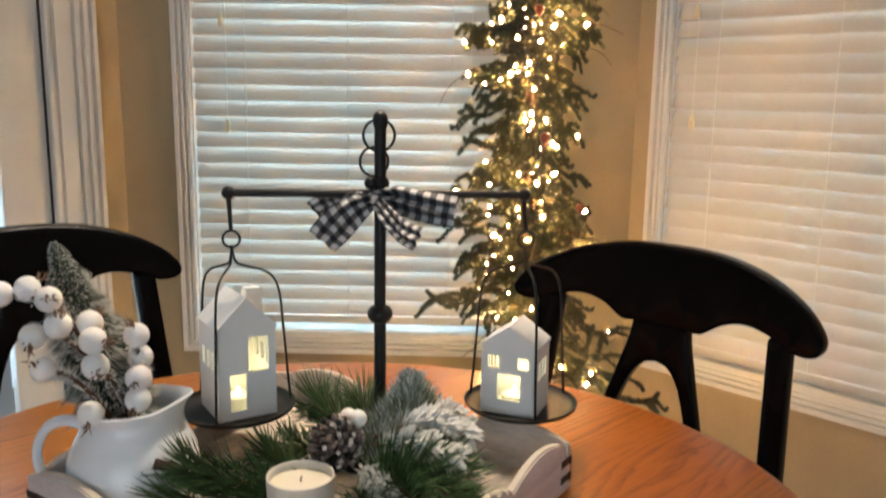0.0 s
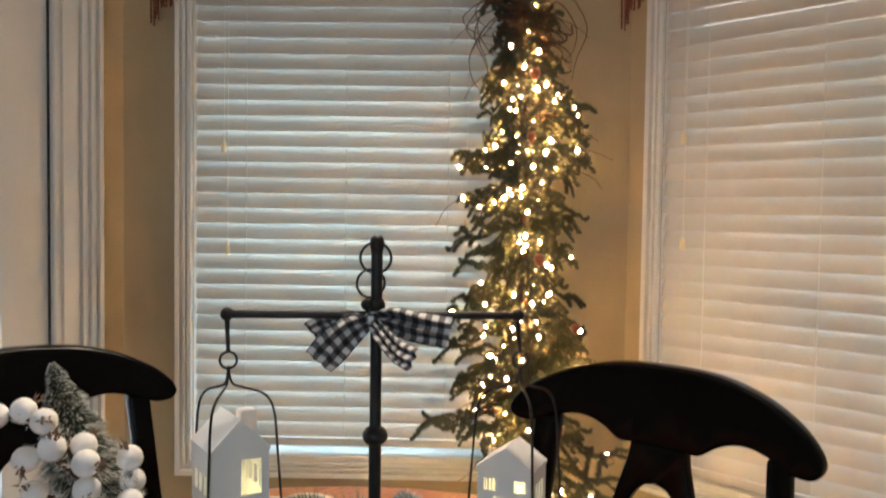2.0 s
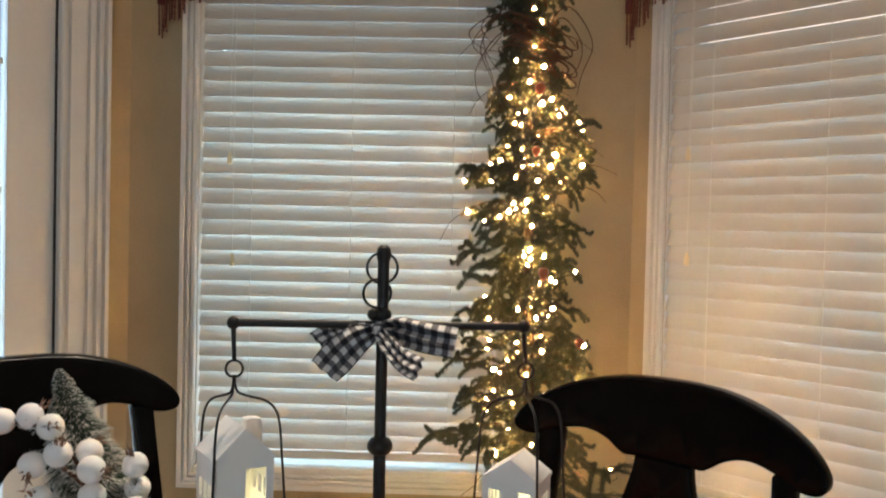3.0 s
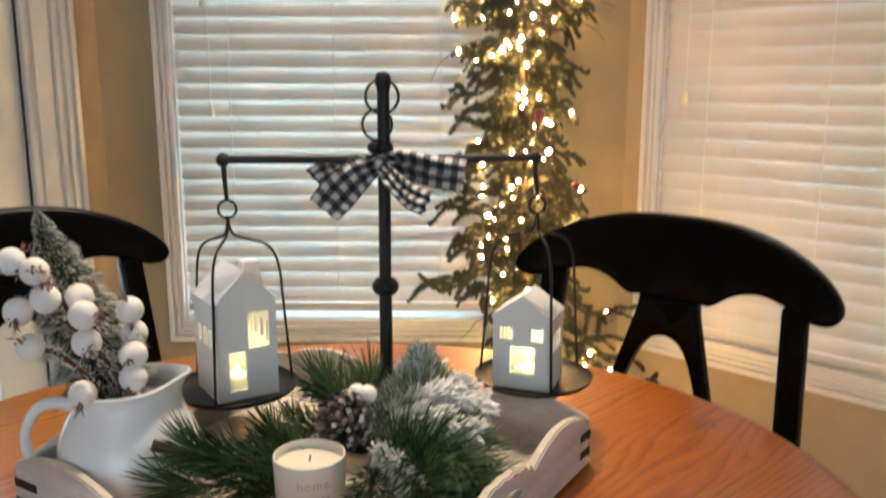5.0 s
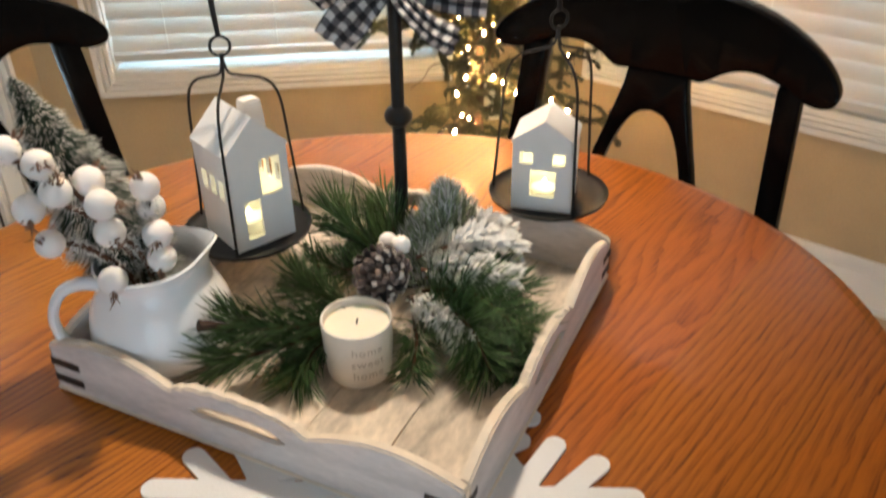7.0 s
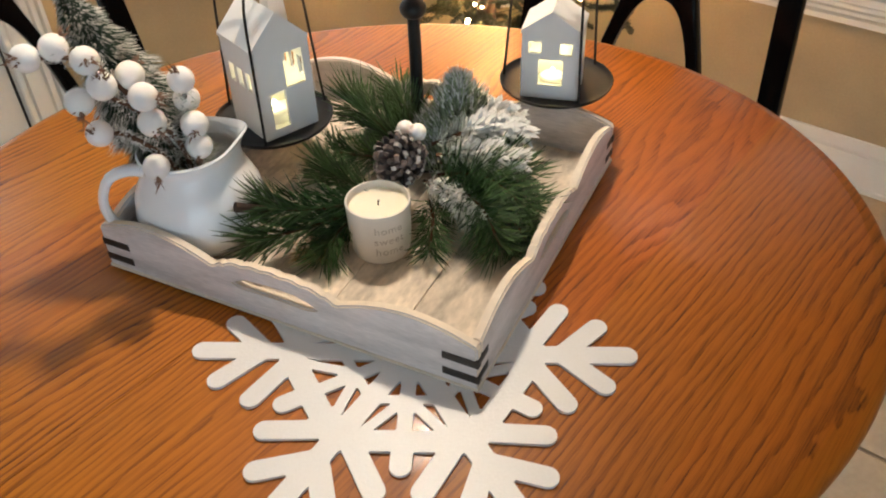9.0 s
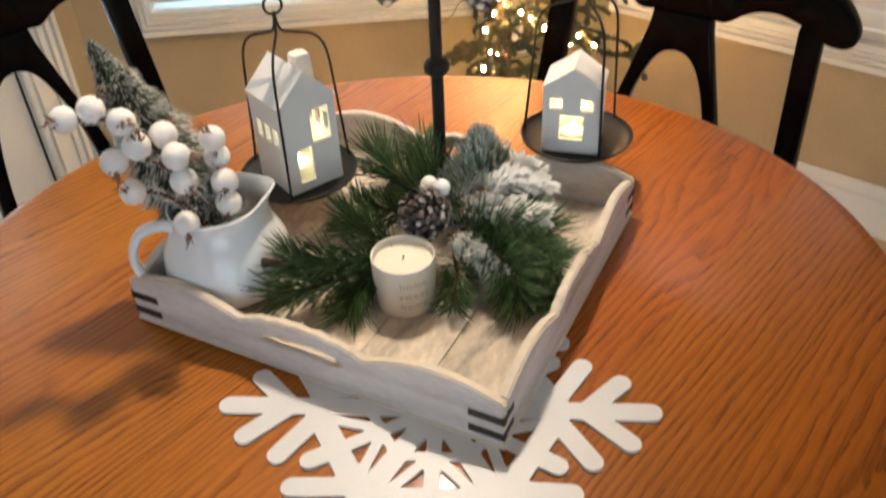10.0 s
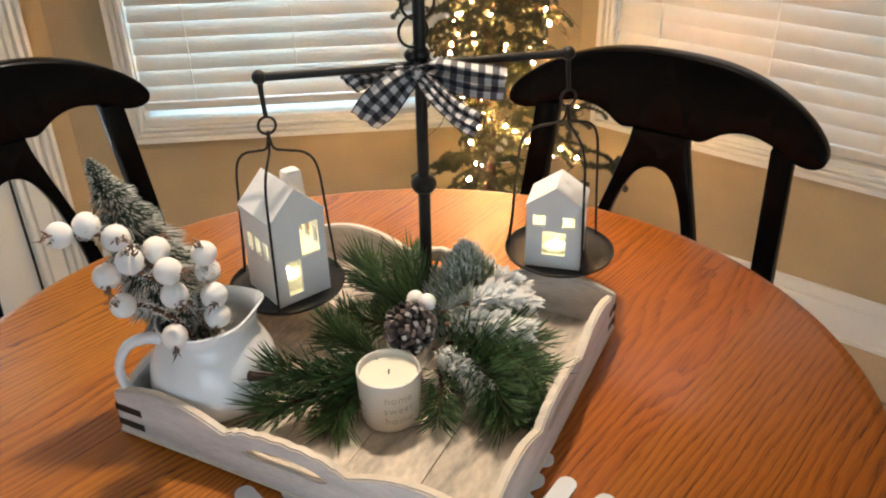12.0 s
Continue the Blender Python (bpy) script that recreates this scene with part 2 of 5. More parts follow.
GRASS = material("outside_ground", (0.34, 0.34, 0.31), rough=0.95, vary=0.3, scale=0.6)

# ---- building helpers ----


def thing(name, m, label, category, group="", kind=""):
    ob = new(name)
    ob.empty_display_size = 0.05
    ob.matrix_world = m
    return tagged(ob, label, category, group, kind)


def mesh_of(bm, name, mat, smooth=True):
    me = bpy.data.meshes.new(name)
    bmesh.ops.recalc_face_normals(bm, faces=bm.faces)
    bm.to_mesh(me)
    bm.free()
    me.materials.append(mat)
    if smooth:
        me.polygons.foreach_set("use_smooth", [True] * len(me.polygons))
        me.set_sharp_from_angle(angle=radians(38))
    return me


def part(name, bm, mat, parent, label="", m=None, smooth=True):
    ob = new(name, bm if isinstance(bm, bpy.types.Mesh) else mesh_of(bm, name, mat, smooth))
    ob.parent = parent
    if m is not None:
        ob.matrix_local = m
    if label:
        ob["label"] = label
    return ob


def solo(name, bm, mat, label, category, m=None, group="", kind="", smooth=True):
    ob = new(name, mesh_of(bm, name, mat, smooth))
    if m is not None:
        ob.matrix_world = m
    return tagged(ob, label, category, group, kind)


def box(size, at=(0, 0, 0), bevel=0.0, bm=None, m=None):
    bm = bm or bmesh.new()
    r = bmesh.ops.create_cube(bm, size=1, matrix=Matrix.Translation(at) @ (m or Matrix()) @ Matrix.Diagonal((*size, 1)))
    if bevel:
        edges = list({e for v in r["verts"] for e in v.link_edges})
        bmesh.ops.bevel(bm, geom=edges, offset=bevel, segments=2, affect="EDGES", profile=0.6)
    return bm


def lathe(profile, seg=32, bm=None, m=None):
    """Turns (radius, height) pairs about z. A radius of 0 closes the end."""
    bm = bm or bmesh.new()
    m = m or Matrix()
    rings = []
    for r, z in profile:
        if r <= 1e-6:
            rings.append([bm.verts.new(m @ Vector((0, 0, z)))])
        else:
            rings.append([bm.verts.new(m @ Vector((r * math.cos(2 * math.pi * i / seg), r * math.sin(2 * math.pi * i / seg), z))) for i in range(seg)])
    for a, b in zip(rings, rings[1:]):
        for i in range(seg):
            j = (i + 1) % seg
            if len(a) == 1 and len(b) == 1:
                continue
            if len(a) == 1:
                bm.faces.new((a[0], b[j], b[i]))
            elif len(b) == 1:
                bm.faces.new((a[i], a[j], b[0]))
            else:
                bm.faces.new((a[i], a[j], b[j], b[i]))
    return bm


def smooth_line(points, n):
    """n points on a Catmull-Rom curve through the given ones."""
    p = [Vector(q) for q in points]
    p = [p[0] * 2 - p[1]] + p + [p[-1] * 2 - p[-2]]
    out = []
    spans = len(p) - 3
    for k in range(n):
        u = k / (n - 1) * spans
        i = min(int(u), spans - 1)
        f = u - i
        a, b, c, d = p[i:i + 4]
        out.append(0.5 * ((2 * b) + (c - a) * f + (2 * a - 5 * b + 4 * c - d) * f * f + (3 * b - a - 3 * c + d) * f ** 3))
    return out


def tube(points, radius, seg=8, bm=None, n=0, closed=False):
    """A round rod along points; radius may be a list. Ends are capped."""
    bm = bm or bmesh.new()
    pts = smooth_line(points, n) if n else [Vector(q) for q in points]
    k = len(pts)
    rad = radius if isinstance(radius, (list, tuple)) else [radius] * k
    if len(rad) != k:
        rad = [rad[0] + (rad[-1] - rad[0]) * i / (k - 1) for i in range(k)]
    up = None
    rings = []
    for i, q in enumerate(pts):
        d = (pts[(i + 1) % k] - pts[i - 1]) if closed else (pts[min(i + 1, k - 1)] - pts[max(i - 1, 0)])
        d.normalize()
        if up is None:
            up = d.orthogonal().normalized()
        up = (up - d * up.dot(d)).normalized()
        side = d.cross(up)
        rings.append([bm.verts.new(q + rad[i] * (math.cos(2 * math.pi * j / seg) * up + math.sin(2 * math.pi * j / seg) * side)) for j in range(seg)])
    pairs = list(zip(rings, rings[1:])) + ([(rings[-1], rings[0])] if closed else [])
    for a, b in pairs:
        for j in range(seg):
            bm.faces.new((a[j], a[(j + 1) % seg], b[(j + 1) % seg], b[j]))
    if not closed:
        bm.faces.new(rings[0][::-1])
        bm.faces.new(rings[-1])
    return bm


def ball(r, at=(0, 0, 0), bm=None, seg=16, squash=1.0):
    bm = bm or bmesh.new()
    bmesh.ops.create_uvsphere(bm, u_segments=seg, v_segments=max(6, seg * 2 // 3), radius=r,
                              matrix=Matrix.Translation(at) @ Matrix.Diagonal((1, 1, squash, 1)))
    return bm


def slab(outline, z0, z1, bm=None, bevel=0.0):
    """A flat outline in x and y, thickened from z0 to z1."""
    bm = bm or bmesh.new()
    low = [bm.verts.new((x, y, z0)) for x, y in outline]
    top = [bm.verts.new((x, y, z1)) for x, y in outline]
    n = len(outline)
    bm.faces.new(low[::-1])
    f = bm.faces.new(top)
    for i in range(n):
        bm.faces.new((low[i], low[(i + 1) % n], top[(i + 1) % n], top[i]))
    if bevel:
        bmesh.ops.bevel(bm, geom=list(f.edges), offset=bevel, segments=2, affect="EDGES")
    return bm


def spikes(name, items, mat, parent, label="", kind=""):
    """Many tapered three-sided needles in one mesh: items of root, direction times length, radius."""
    root = np.array([i[0] for i in items], float)
    way = np.array([i[1] for i in items], float)
    rad = np.array([i[2] for i in items], float)[:, None]
    d = way / np.linalg.norm(way, axis=1, keepdims=True)
    ref = np.where(np.abs(d[:, 2:3]) > 0.9, np.array([[1.0, 0, 0]]), np.array([[0, 0, 1.0]]))
    a = np.cross(d, ref)
    a /= np.linalg.norm(a, axis=1, keepdims=True)
    b = np.cross(d, a)
    n = len(items)
    club = mat in (SNOW, NEEDLE)
    v = np.empty((n, 5 if club else 4, 3))
    for k in range(3):
        w = 2 * math.pi * k / 3
        v[:, k] = root + way * (0.74 if club else 0.12) + rad * (math.cos(w) * a + math.sin(w) * b)
    v[:, 3] = root + way
    if club:
        # flocked clumps are thickest near the tip
        v[:, 4] = root
    base = np.arange(n)[:, None] * v.shape[1]
    more = [base + np.array([r]) for r in ([1, 0, 4], [2, 1, 4], [0, 2, 4])] if club else []
    f = np.concatenate(more + [base + np.array([[0, 1, 3]]), base + np.array([[1, 2, 3]]), base + np.array([[2, 0, 3]])])
    me = bpy.data.meshes.new(name)
    me.from_pydata(v.reshape(-1, 3).tolist(), [], f.tolist())
    me.materials.append(mat)
    ob = new(name, me)
    ob.parent = parent
    if label:
        ob["label"] = label
    if kind:
        ob["kind"] = kind
    return ob


rng = random.Random(7)

# ---- the room ----
HIGH = 2.44


def run(p0, p1):
    """Frame of a wall: x along it, y outwards, z up; and its length."""
    d = Vector((p1[0] - p0[0], p1[1] - p0[1], 0))
    return pose(p0[0], p0[1], 0, 0, 0, math.degrees(math.atan2(d.y, d.x))), d.length


def wall(name, p0, p1, openings=(), label="tan painted wall"):
    m, length = run(p0, p1)
    bm = bmesh.new()
    edge, thick = -0.07, 0.14
    for s0, s1, z0, z1 in sorted(openings):
        box((s0 - edge, thick, HIGH), ((s0 + edge) / 2, thick / 2, HIGH / 2), bm=bm)
        if z0 > 0.01:
            box((s1 - s0, thick, z0), ((s0 + s1) / 2, thick / 2, z0 / 2), bm=bm)
        box((s1 - s0, thick, HIGH - z1), ((s0 + s1) / 2, thick / 2, (HIGH + z1) / 2), bm=bm)
        edge = s1
    end = length + 0.07
    box((end - edge, thick, HIGH), ((end + edge) / 2, thick / 2, HIGH / 2), bm=bm)
    solo(name, bm, WALL, label, "wall", m, kind="structure", smooth=False)
    return m, length


W1A, W1B = (-0.85, 2.37), (0.565, 2.37)
W2B = (2.0, 0.935)
W0A = (-2.27, 0.95)
SILL, HEAD = 0.449, 2.06
WIN1 = (0.196, 1.045)
WIN2 = (0.106, 0.955)
L0 = math.hypot(W1A[0] - W0A[0], W1A[1] - W0A[1])
DOOR = (L0 - 1.02, L0 - 0.16)
M1, L1 = wall("wall_north", W1A, W1B, [(*WIN1, SILL, HEAD)])
M2, L2 = wall("wall_northeast", W1B, W2B, [(*WIN2, SILL, HEAD)])
M0, L0 = wall("wall_northwest", W0A, W1A, [(*DOOR, 0, 2.06)])
wall("wall_east", W2B, (2.0, -3.0))
MS, LS = wall("wall_south", (2.0, -3.0), (-2.27, -3.0), [(0.8, 3.4, 0.1, 2.1)])
wall("wall_west", (-2.27, -3.0), W0A)
ROOM = [(-2.27, -3.0), (2.0, -3.0), W2B, W1B, W1A, W0A]
solo("ceiling", slab([(x * 1.1, y * 1.08) for x, y in ROOM], HIGH, HIGH + 0.1), CEIL, "white painted flat ceiling", "ceiling", kind="structure", smooth=False)
solo("ground", slab([(-400, -400), (400, -400), (400, 400), (-400, 400)], -0.6, -0.35), GRASS, "winter lawn outside the windows", "ground", kind="structure", smooth=False)
floor = solo("floor", slab([(x * 1.08, y * 1.06) for x, y in ROOM], -0.16, -0.024), GROUT, "beige square tiles with dark grout", "floor", kind="structure", smooth=False)


def moulding(length, profile, bm=None):
    """A straight strip along x with the given (y, z) section."""
    bm = bm or bmesh.new()
    a = [bm.verts.new((0, y, z)) for y, z in profile]
    b = [bm.verts.new((length, y, z)) for y, z in profile]
    n = len(profile)
    for i in range(n):
        bm.faces.new((a[i], a[(i + 1) % n], b[(i + 1) % n], b[i]))
    bm.faces.new(a[::-1])
    bm.faces.new(b)
    return bm


FZ = -0.02
BASE = [(-0.001, 0), (-0.016, 0), (-0.018, 0.012), (-0.014, 0.016), (-0.014, 0.092), (-0.010, 0.098), (-0.013, 0.106), (-0.013, 0.116), (-0.007, 0.124), (-0.006, 0.136), (-0.001, 0.138)]
for m, s0, s1 in ((M1, 0, L1), (M2, 0, L2), (M0, 0, DOOR[0] - 0.09)):
    solo("baseboard", moulding(s1 - s0, BASE), TRIM, "white moulded wooden baseboard along the tan wall", "baseboard", m @ pose(s0, 0, FZ), kind="structure")

# picture-frame casing, section across the strip: (offset outwards from the opening, height off the wall)
CASE = [(0.0, 0.0), (0.0, 0.013), (0.004, 0.016), (0.012, 0.016), (0.014, 0.008), (0.018, 0.008), (0.021, 0.018), (0.030, 0.018), (0.032, 0.009), (0.036, 0.009), (0.040, 0.024), (0.057, 0.024), (0.057, 0.0)]
DOOR_CASE = [(0.0, 0.0), (0.0, 0.016), (0.004, 0.020), (0.012, 0.020), (0.015, 0.009), (0.020, 0.009), (0.024, 0.020), (0.062, 0.022), (0.065, 0.011), (0.070, 0.011), (0.073, 0.024), (0.084, 0.026), (0.087, 0.014), (0.092, 0.014), (0.095, 0.029), (0.105, 0.030), (0.108, 0.018), (0.112, 0.018), (0.115, 0.034), (0.1254, 0.034), (0.1254, 0.0)]


def casing(x0, x1, z0, z1, sides, section, scale=1.0):
    """Mitred strips round an opening in the wall's x-z plane."""
    corner = {"left": ((x0, z0), (x0, z1)), "right": ((x1, z1), (x1, z0)), "top": ((x0, z1), (x1, z1)), "bottom": ((x1, z0), (x0, z0))}
    for side in sides:
        (ax, az), (bx, bz) = corner[side]
        bm = bmesh.new()
        rows = []
        for px, pz in ((ax, az), (bx, bz)):
            ox = -1 if px == x0 else 1
            oz = -1 if pz == z0 else 1
            if pz <= 0.01:
                oz = 0
            rows.append([bm.verts.new((px + ox * o * scale, -h - 0.001, pz + oz * o * scale)) for o, h in section])
        n = len(section)
        for i in range(n):
            bm.faces.new((rows[0][i], rows[0][(i + 1) % n], rows[1][(i + 1) % n], rows[1][i]))
        bm.faces.new(rows[0][::-1])
        bm.faces.new(rows[1])
        yield side, bm


def window(number, m, s0, s1, where, day):
    ob = thing(f"window_{number}", m @ pose((s0 + s1) / 2, 0, SILL), f"white framed window with fluted casing {where}", "window", kind="structure")
    inv = pose(-(s0 + s1) / 2, 0, -SILL)
    for side, bm in casing(s0, s1, SILL, HEAD, ("left", "right", "top", "bottom"), CASE, 0.76):
        part("casing", bm, TRIM, ob, m=inv)
    for x in (s0 + 0.02, s1 - 0.02):
        part("jamb", box((0.04, 0.05, HEAD - SILL), (x, 0.105, (SILL + HEAD) / 2), 0.002), TRIM, ob, m=inv)
    for z in (SILL + 0.03, HEAD - 0.03, (SILL + HEAD) / 2):
        part("sash_rail", box((s1 - s0 - 0.08, 0.045, 0.06 if z != (SILL + HEAD) / 2 else 0.04), ((s0 + s1) / 2, 0.105, z), 0.002), TRIM, ob, m=inv)
    for x in (s0 + 0.0016, s1 - 0.0016):
        part("jamb_liner", box((0.003, 0.078, HEAD - SILL - 0.02), (x, 0.0405, (SILL + HEAD) / 2 + 0.009)), TRIM, ob, m=inv)
    part("window_sill", box((s1 - s0 - 0.001, 0.123, 0.018), ((s0 + s1) / 2, 0.0485, SILL + 0.009), 0.003), TRIM, ob, m=inv)
    for za, zb in ((SILL + 0.06, (SILL + HEAD) / 2 - 0.02), ((SILL + HEAD) / 2 + 0.02, HEAD - 0.06)):
        p = part("pane", box((s1 - s0 - 0.08, 0.004, zb - za), ((s0 + s1) / 2, 0.105, (za + zb) / 2)), GLASS, ob, m=inv, smooth=False)
        p.visible_shadow = False
    # the sky's light in the opening
    lamp("window_daylight", "AREA", day, (0.44, 0.77, 1.0), m @ pose((s0 + s1) / 2, 0.30, SILL + 0.44, -90, 0, 0), size=s1 - s0 - 0.06, size_y=1.3)
    return ob


window(1, M1, *WIN1, "in the centre wall of the bay", DAY)
window(2, M2, *WIN2, "in the angled wall of the bay", DAY * 0.45)

# glazed opening of the room behind, where daylight comes in
def patio():
    ob = thing("window_3", MS @ pose(2.1, 0, 0.1), "wide white framed patio window in the far wall", "window", kind="structure")
    for x in (-1.27, 0.0, 1.27):
        part("frame", box((0.06, 0.06, 1.88), (x, 0.07, 1.0), 0.003), TRIM, ob)
    for z in (0.03, 1.97):
        part("frame", box((2.6, 0.06, 0.06), (0, 0.07, z), 0.003), TRIM, ob)
    for x in (-0.635, 0.635):
        p = part("pane", box((1.21, 0.005, 1.88), (x, 0.07, 1.0)), GLASS, ob, smooth=False)
        p.visible_shadow = False
    lamp("patio_daylight", "AREA", SOUTH, (0.66, 0.84, 1.0), MS @ pose(2.1, 0.30, 1.15, -90, 0, 0), size=2.6, size_y=2.0)


patio()


def blind(m, s0, s1, pitch, first, ladders, tassels, where, back=0.026, shut=65.5):
    """Two-inch slats with the room-side edge turned down, ladder cords, rails and pull cords."""
    w = s1 - s0 - 0.008
    ob = thing("window_blind", m @ pose((s0 + s1) / 2, back, SILL), f"white faux-wood slatted blind, closed, {where}", "blind", "blinds of the bay")
    bm = bmesh.new()
    rows = []
    a = radians(shut)
    for k in range(5):
        u = (k / 4 - 0.5) * 0.05
        crown = 0.0022 * (1 - (2 * k / 4 - 1) ** 2)
        for side in (-0.0014, 0.0014):
            v = crown + side
            y, z = u * math.cos(a) - v * math.sin(a), u * math.sin(a) + v * math.cos(a)
            rows.append([bm.verts.new((x, y, z)) for x in (-w / 2, w / 2)])
    order = rows[0::2] + rows[1::2][::-1]
    n = len(order)
    for i in range(n):
        bm.faces.new((order[i][0], order[(i + 1) % n][0], order[(i + 1) % n][1], order[i][1]))
    bm.faces.new([r[0] for r in order][::-1])
    bm.faces.new([r[1] for r in order])
    me = mesh_of(bm, "slat", SLAT)
    count = int((HEAD - SILL - 0.07 - first) / pitch)
    local = random.Random(3)
    for k in range(count):
        part("slat", me, SLAT, ob, m=pose(0, 0, first + k * pitch + local.uniform(-0.0004, 0.0004), local.uniform(-0.5, 0.5), local.uniform(-0.06, 0.06), 0))
    part("bottom_rail", box((w, 0.040, 0.022), (0, 0, first - 0.0355), 0.004), SLAT, ob)
    part("head_rail", box((w, 0.055, 0.05), (0, 0, HEAD - SILL - 0.027), 0.003), TRIM, ob)
    mid = (s0 + s1) / 2
    for s in ladders:
        for y in (-0.0125,):
            part("ladder_cord", tube([(s - mid, y, 0.04), (s - mid + 0.001, y, 0.8), (s - mid, y, HEAD - SILL - 0.05)], 0.0010, 5), CORD, ob)
    for s, z in tassels:
        c = part("pull_cord", tube([(s - mid + 0.002, -0.027, HEAD - SILL - 0.06), (s - mid, -0.028, z - SILL + 0.016)], 0.0009, 5), CORD, ob)
        part("tassel", lathe([(0, 0.018), (0.0028, 0.018), (0.0062, 0.006), (0.0072, -0.010), (0.0066, -0.016), (0, -0.017)], 12, m=pose(s - mid, -0.029, z - SILL)), TASSEL, c, "ivory plastic tassel")
    return ob


blind(M1, *WIN1, 0.0434, 0.0870, (0.343, 0.626, 0.913), ((0.295, 1.049), (0.284, 1.335), (0.965, 1.12)), "covering the centre window")
blind(M2, *WIN2, 0.0443, 0.0722, (0.232, 0.525, 0.82), ((0.176, 1.36), (0.180, 1.085)), "covering the angled window", 0.014, 67.2)


def valance(m, s0, s1, where):
    """Gathered fabric that arches over the window and hangs low at both ends, edged with bead strings."""
    ob = thing("valance", m @ pose((s0 + s1) / 2, -0.05, 2.2), f"dark red gathered valance with beaded fringe {where}", "valance", "valances of the bay")
    w = s1 - s0

    def low(u):
        d = min(u, w - u)
        return 1.752 + 0.26 * (1 - math.exp(-max(0, d - 0.015) / 0.25)) ** 0.9

    local = random.Random(5)
    bm = bmesh.new()
    n, k = 150, 8
    fb = []
    for side in (0, 0.004):
        grid = []
        for i in range(n + 1):
            u = w * i / n
            z0 = low(u)
            y = 0.012 * math.sin(u * 120) + 0.007 * math.sin(u * 47 + 1)
            grid.append([bm.verts.new((u - w / 2, y * (0.4 + 0.6 * (1 - j / k)) + side, z0 + (2.22 - z0) * j / k - 2.2)) for j in range(k + 1)])
        for i in range(n):
            for j in range(k):
                bm.faces.new((grid[i][j], grid[i + 1][j], grid[i + 1][j + 1], grid[i][j + 1]))
        fb.append(grid)
    for i in range(n):
        for j in (0, k):
            bm.faces.new((fb[0][i][j], fb[0][i + 1][j], fb[1][i + 1][j], fb[1][i][j]))
    for i in (0, n):
        for j in range(k):
            bm.faces.new((fb[0][i][j], fb[0][i][j + 1], fb[1][i][j + 1], fb[1][i][j]))
    part("fabric", bm, FABRIC, ob)
    bm = bmesh.new()
    u = 0.003
    while u < w:
        y = 0.012 * math.sin(u * 120) + 0.007 * math.sin(u * 47 + 1)
        ln = 0.085 + local.uniform(-0.012, 0.008)
        x, z = u - w / 2, low(u) - 2.2
        dx = local.uniform(-0.004, 0.004)
        q = 10
        tube([(x + dx * (i / q), y, z - ln * i / q) for i in range(q + 1)], [0.0019 if i % 2 else 0.0030 for i in range(q + 1)], 5, bm)
        u += 0.0056 + local.uniform(-0.001, 0.001)
    f = part("fringe", bm, FRINGE, ob, "brown glass bead strings")
    f["kind"] = "stuff"
    part("rod", tube([(-w / 2, 0.03, -0.02), (w / 2, 0.03, -0.02)], 0.01, 8), TRIM, ob)


valance(M1, 0.088, 1.160, "over the centre window")
valance(M2, -0.012, 1.03, "over the angled window")


def door():
    s0, s1 = DOOR
    ob = thing("door_1", M0 @ pose((s0 + s1) / 2, 0, 0), "white glazed exterior door with wide casing, shut", "door", kind="structure")
    inv = pose(-(s0 + s1) / 2, 0, 0)
    for side, bm in casing(s0 + 0.034, s1 - 0.034, FZ, 2.035, ("left", "right", "top"), DOOR_CASE):
        part("casing", bm, TRIM, ob, m=inv)
    for x0, x1 in ((s1 - 0.034, s1), (s0, s0 + 0.04)):
        part("jamb", box((x1 - x0, 0.13, 2.06 - FZ), ((x0 + x1) / 2, 0.066, (2.06 + FZ) / 2), 0.004), TRIM, ob, m=inv)
    part("jamb", box((s1 - s0 - 0.08, 0.13, 0.03), ((s0 + s1) / 2, 0.066, 2.044), 0.003), TRIM, ob, m=inv)
    a, b = s0 + 0.043, s1 - 0.0385
    leaf = part("leaf", box((0.118, 0.044, 2.02), (b - 0.059, 0.036, 1.005), 0.003), TRIM, ob, m=inv)
    part("stile", box((0.125, 0.044, 2.02), (a + 0.0625, 0.036, 1.005), 0.003), TRIM, leaf)
    part("top_rail", box((b - a - 0.25, 0.042, 0.13), ((a + b) / 2, 0.036, 1.95), 0.003), TRIM, leaf)
    part("bottom_rail", box((b - a - 0.25, 0.042, 0.24), ((a + b) / 2, 0.036, 0.115), 0.003), TRIM, leaf)
    for k in range(1, 5):
        part("muntin", box((b - a - 0.25, 0.02, 0.016), ((a + b) / 2, 0.03, 0.235 + k * 0.33), 0.003), TRIM, leaf)
    for k in (1, 2):
        part("muntin", box((0.016, 0.02, 1.65), (a + 0.125 + (b - a - 0.25) * k / 3, 0.026, 1.06), 0.003), TRIM, leaf)
    p = part("pane", box((b - a - 0.25, 0.005, 1.65), ((a + b) / 2, 0.040, 1.06)), GLASS, leaf, smooth=False)
    p.visible_shadow = False
    # the sky's light in the glazed leaf
    lamp("door_daylight", "AREA", DOORDAY, (0.62, 0.84, 1.0), M0 @ pose((s0 + s1) / 2, 0.30, 1.06, -90, 0, 0), size=b - a - 0.26, size_y=1.6)
    # dark strip put in for the shade of the gap beside the leaf
    part("gap_shade", box((0.0042, 0.03, 2.02), (b + 0.0022, 0.024, 1.005)), DARKWOOD, ob, m=inv)


door()


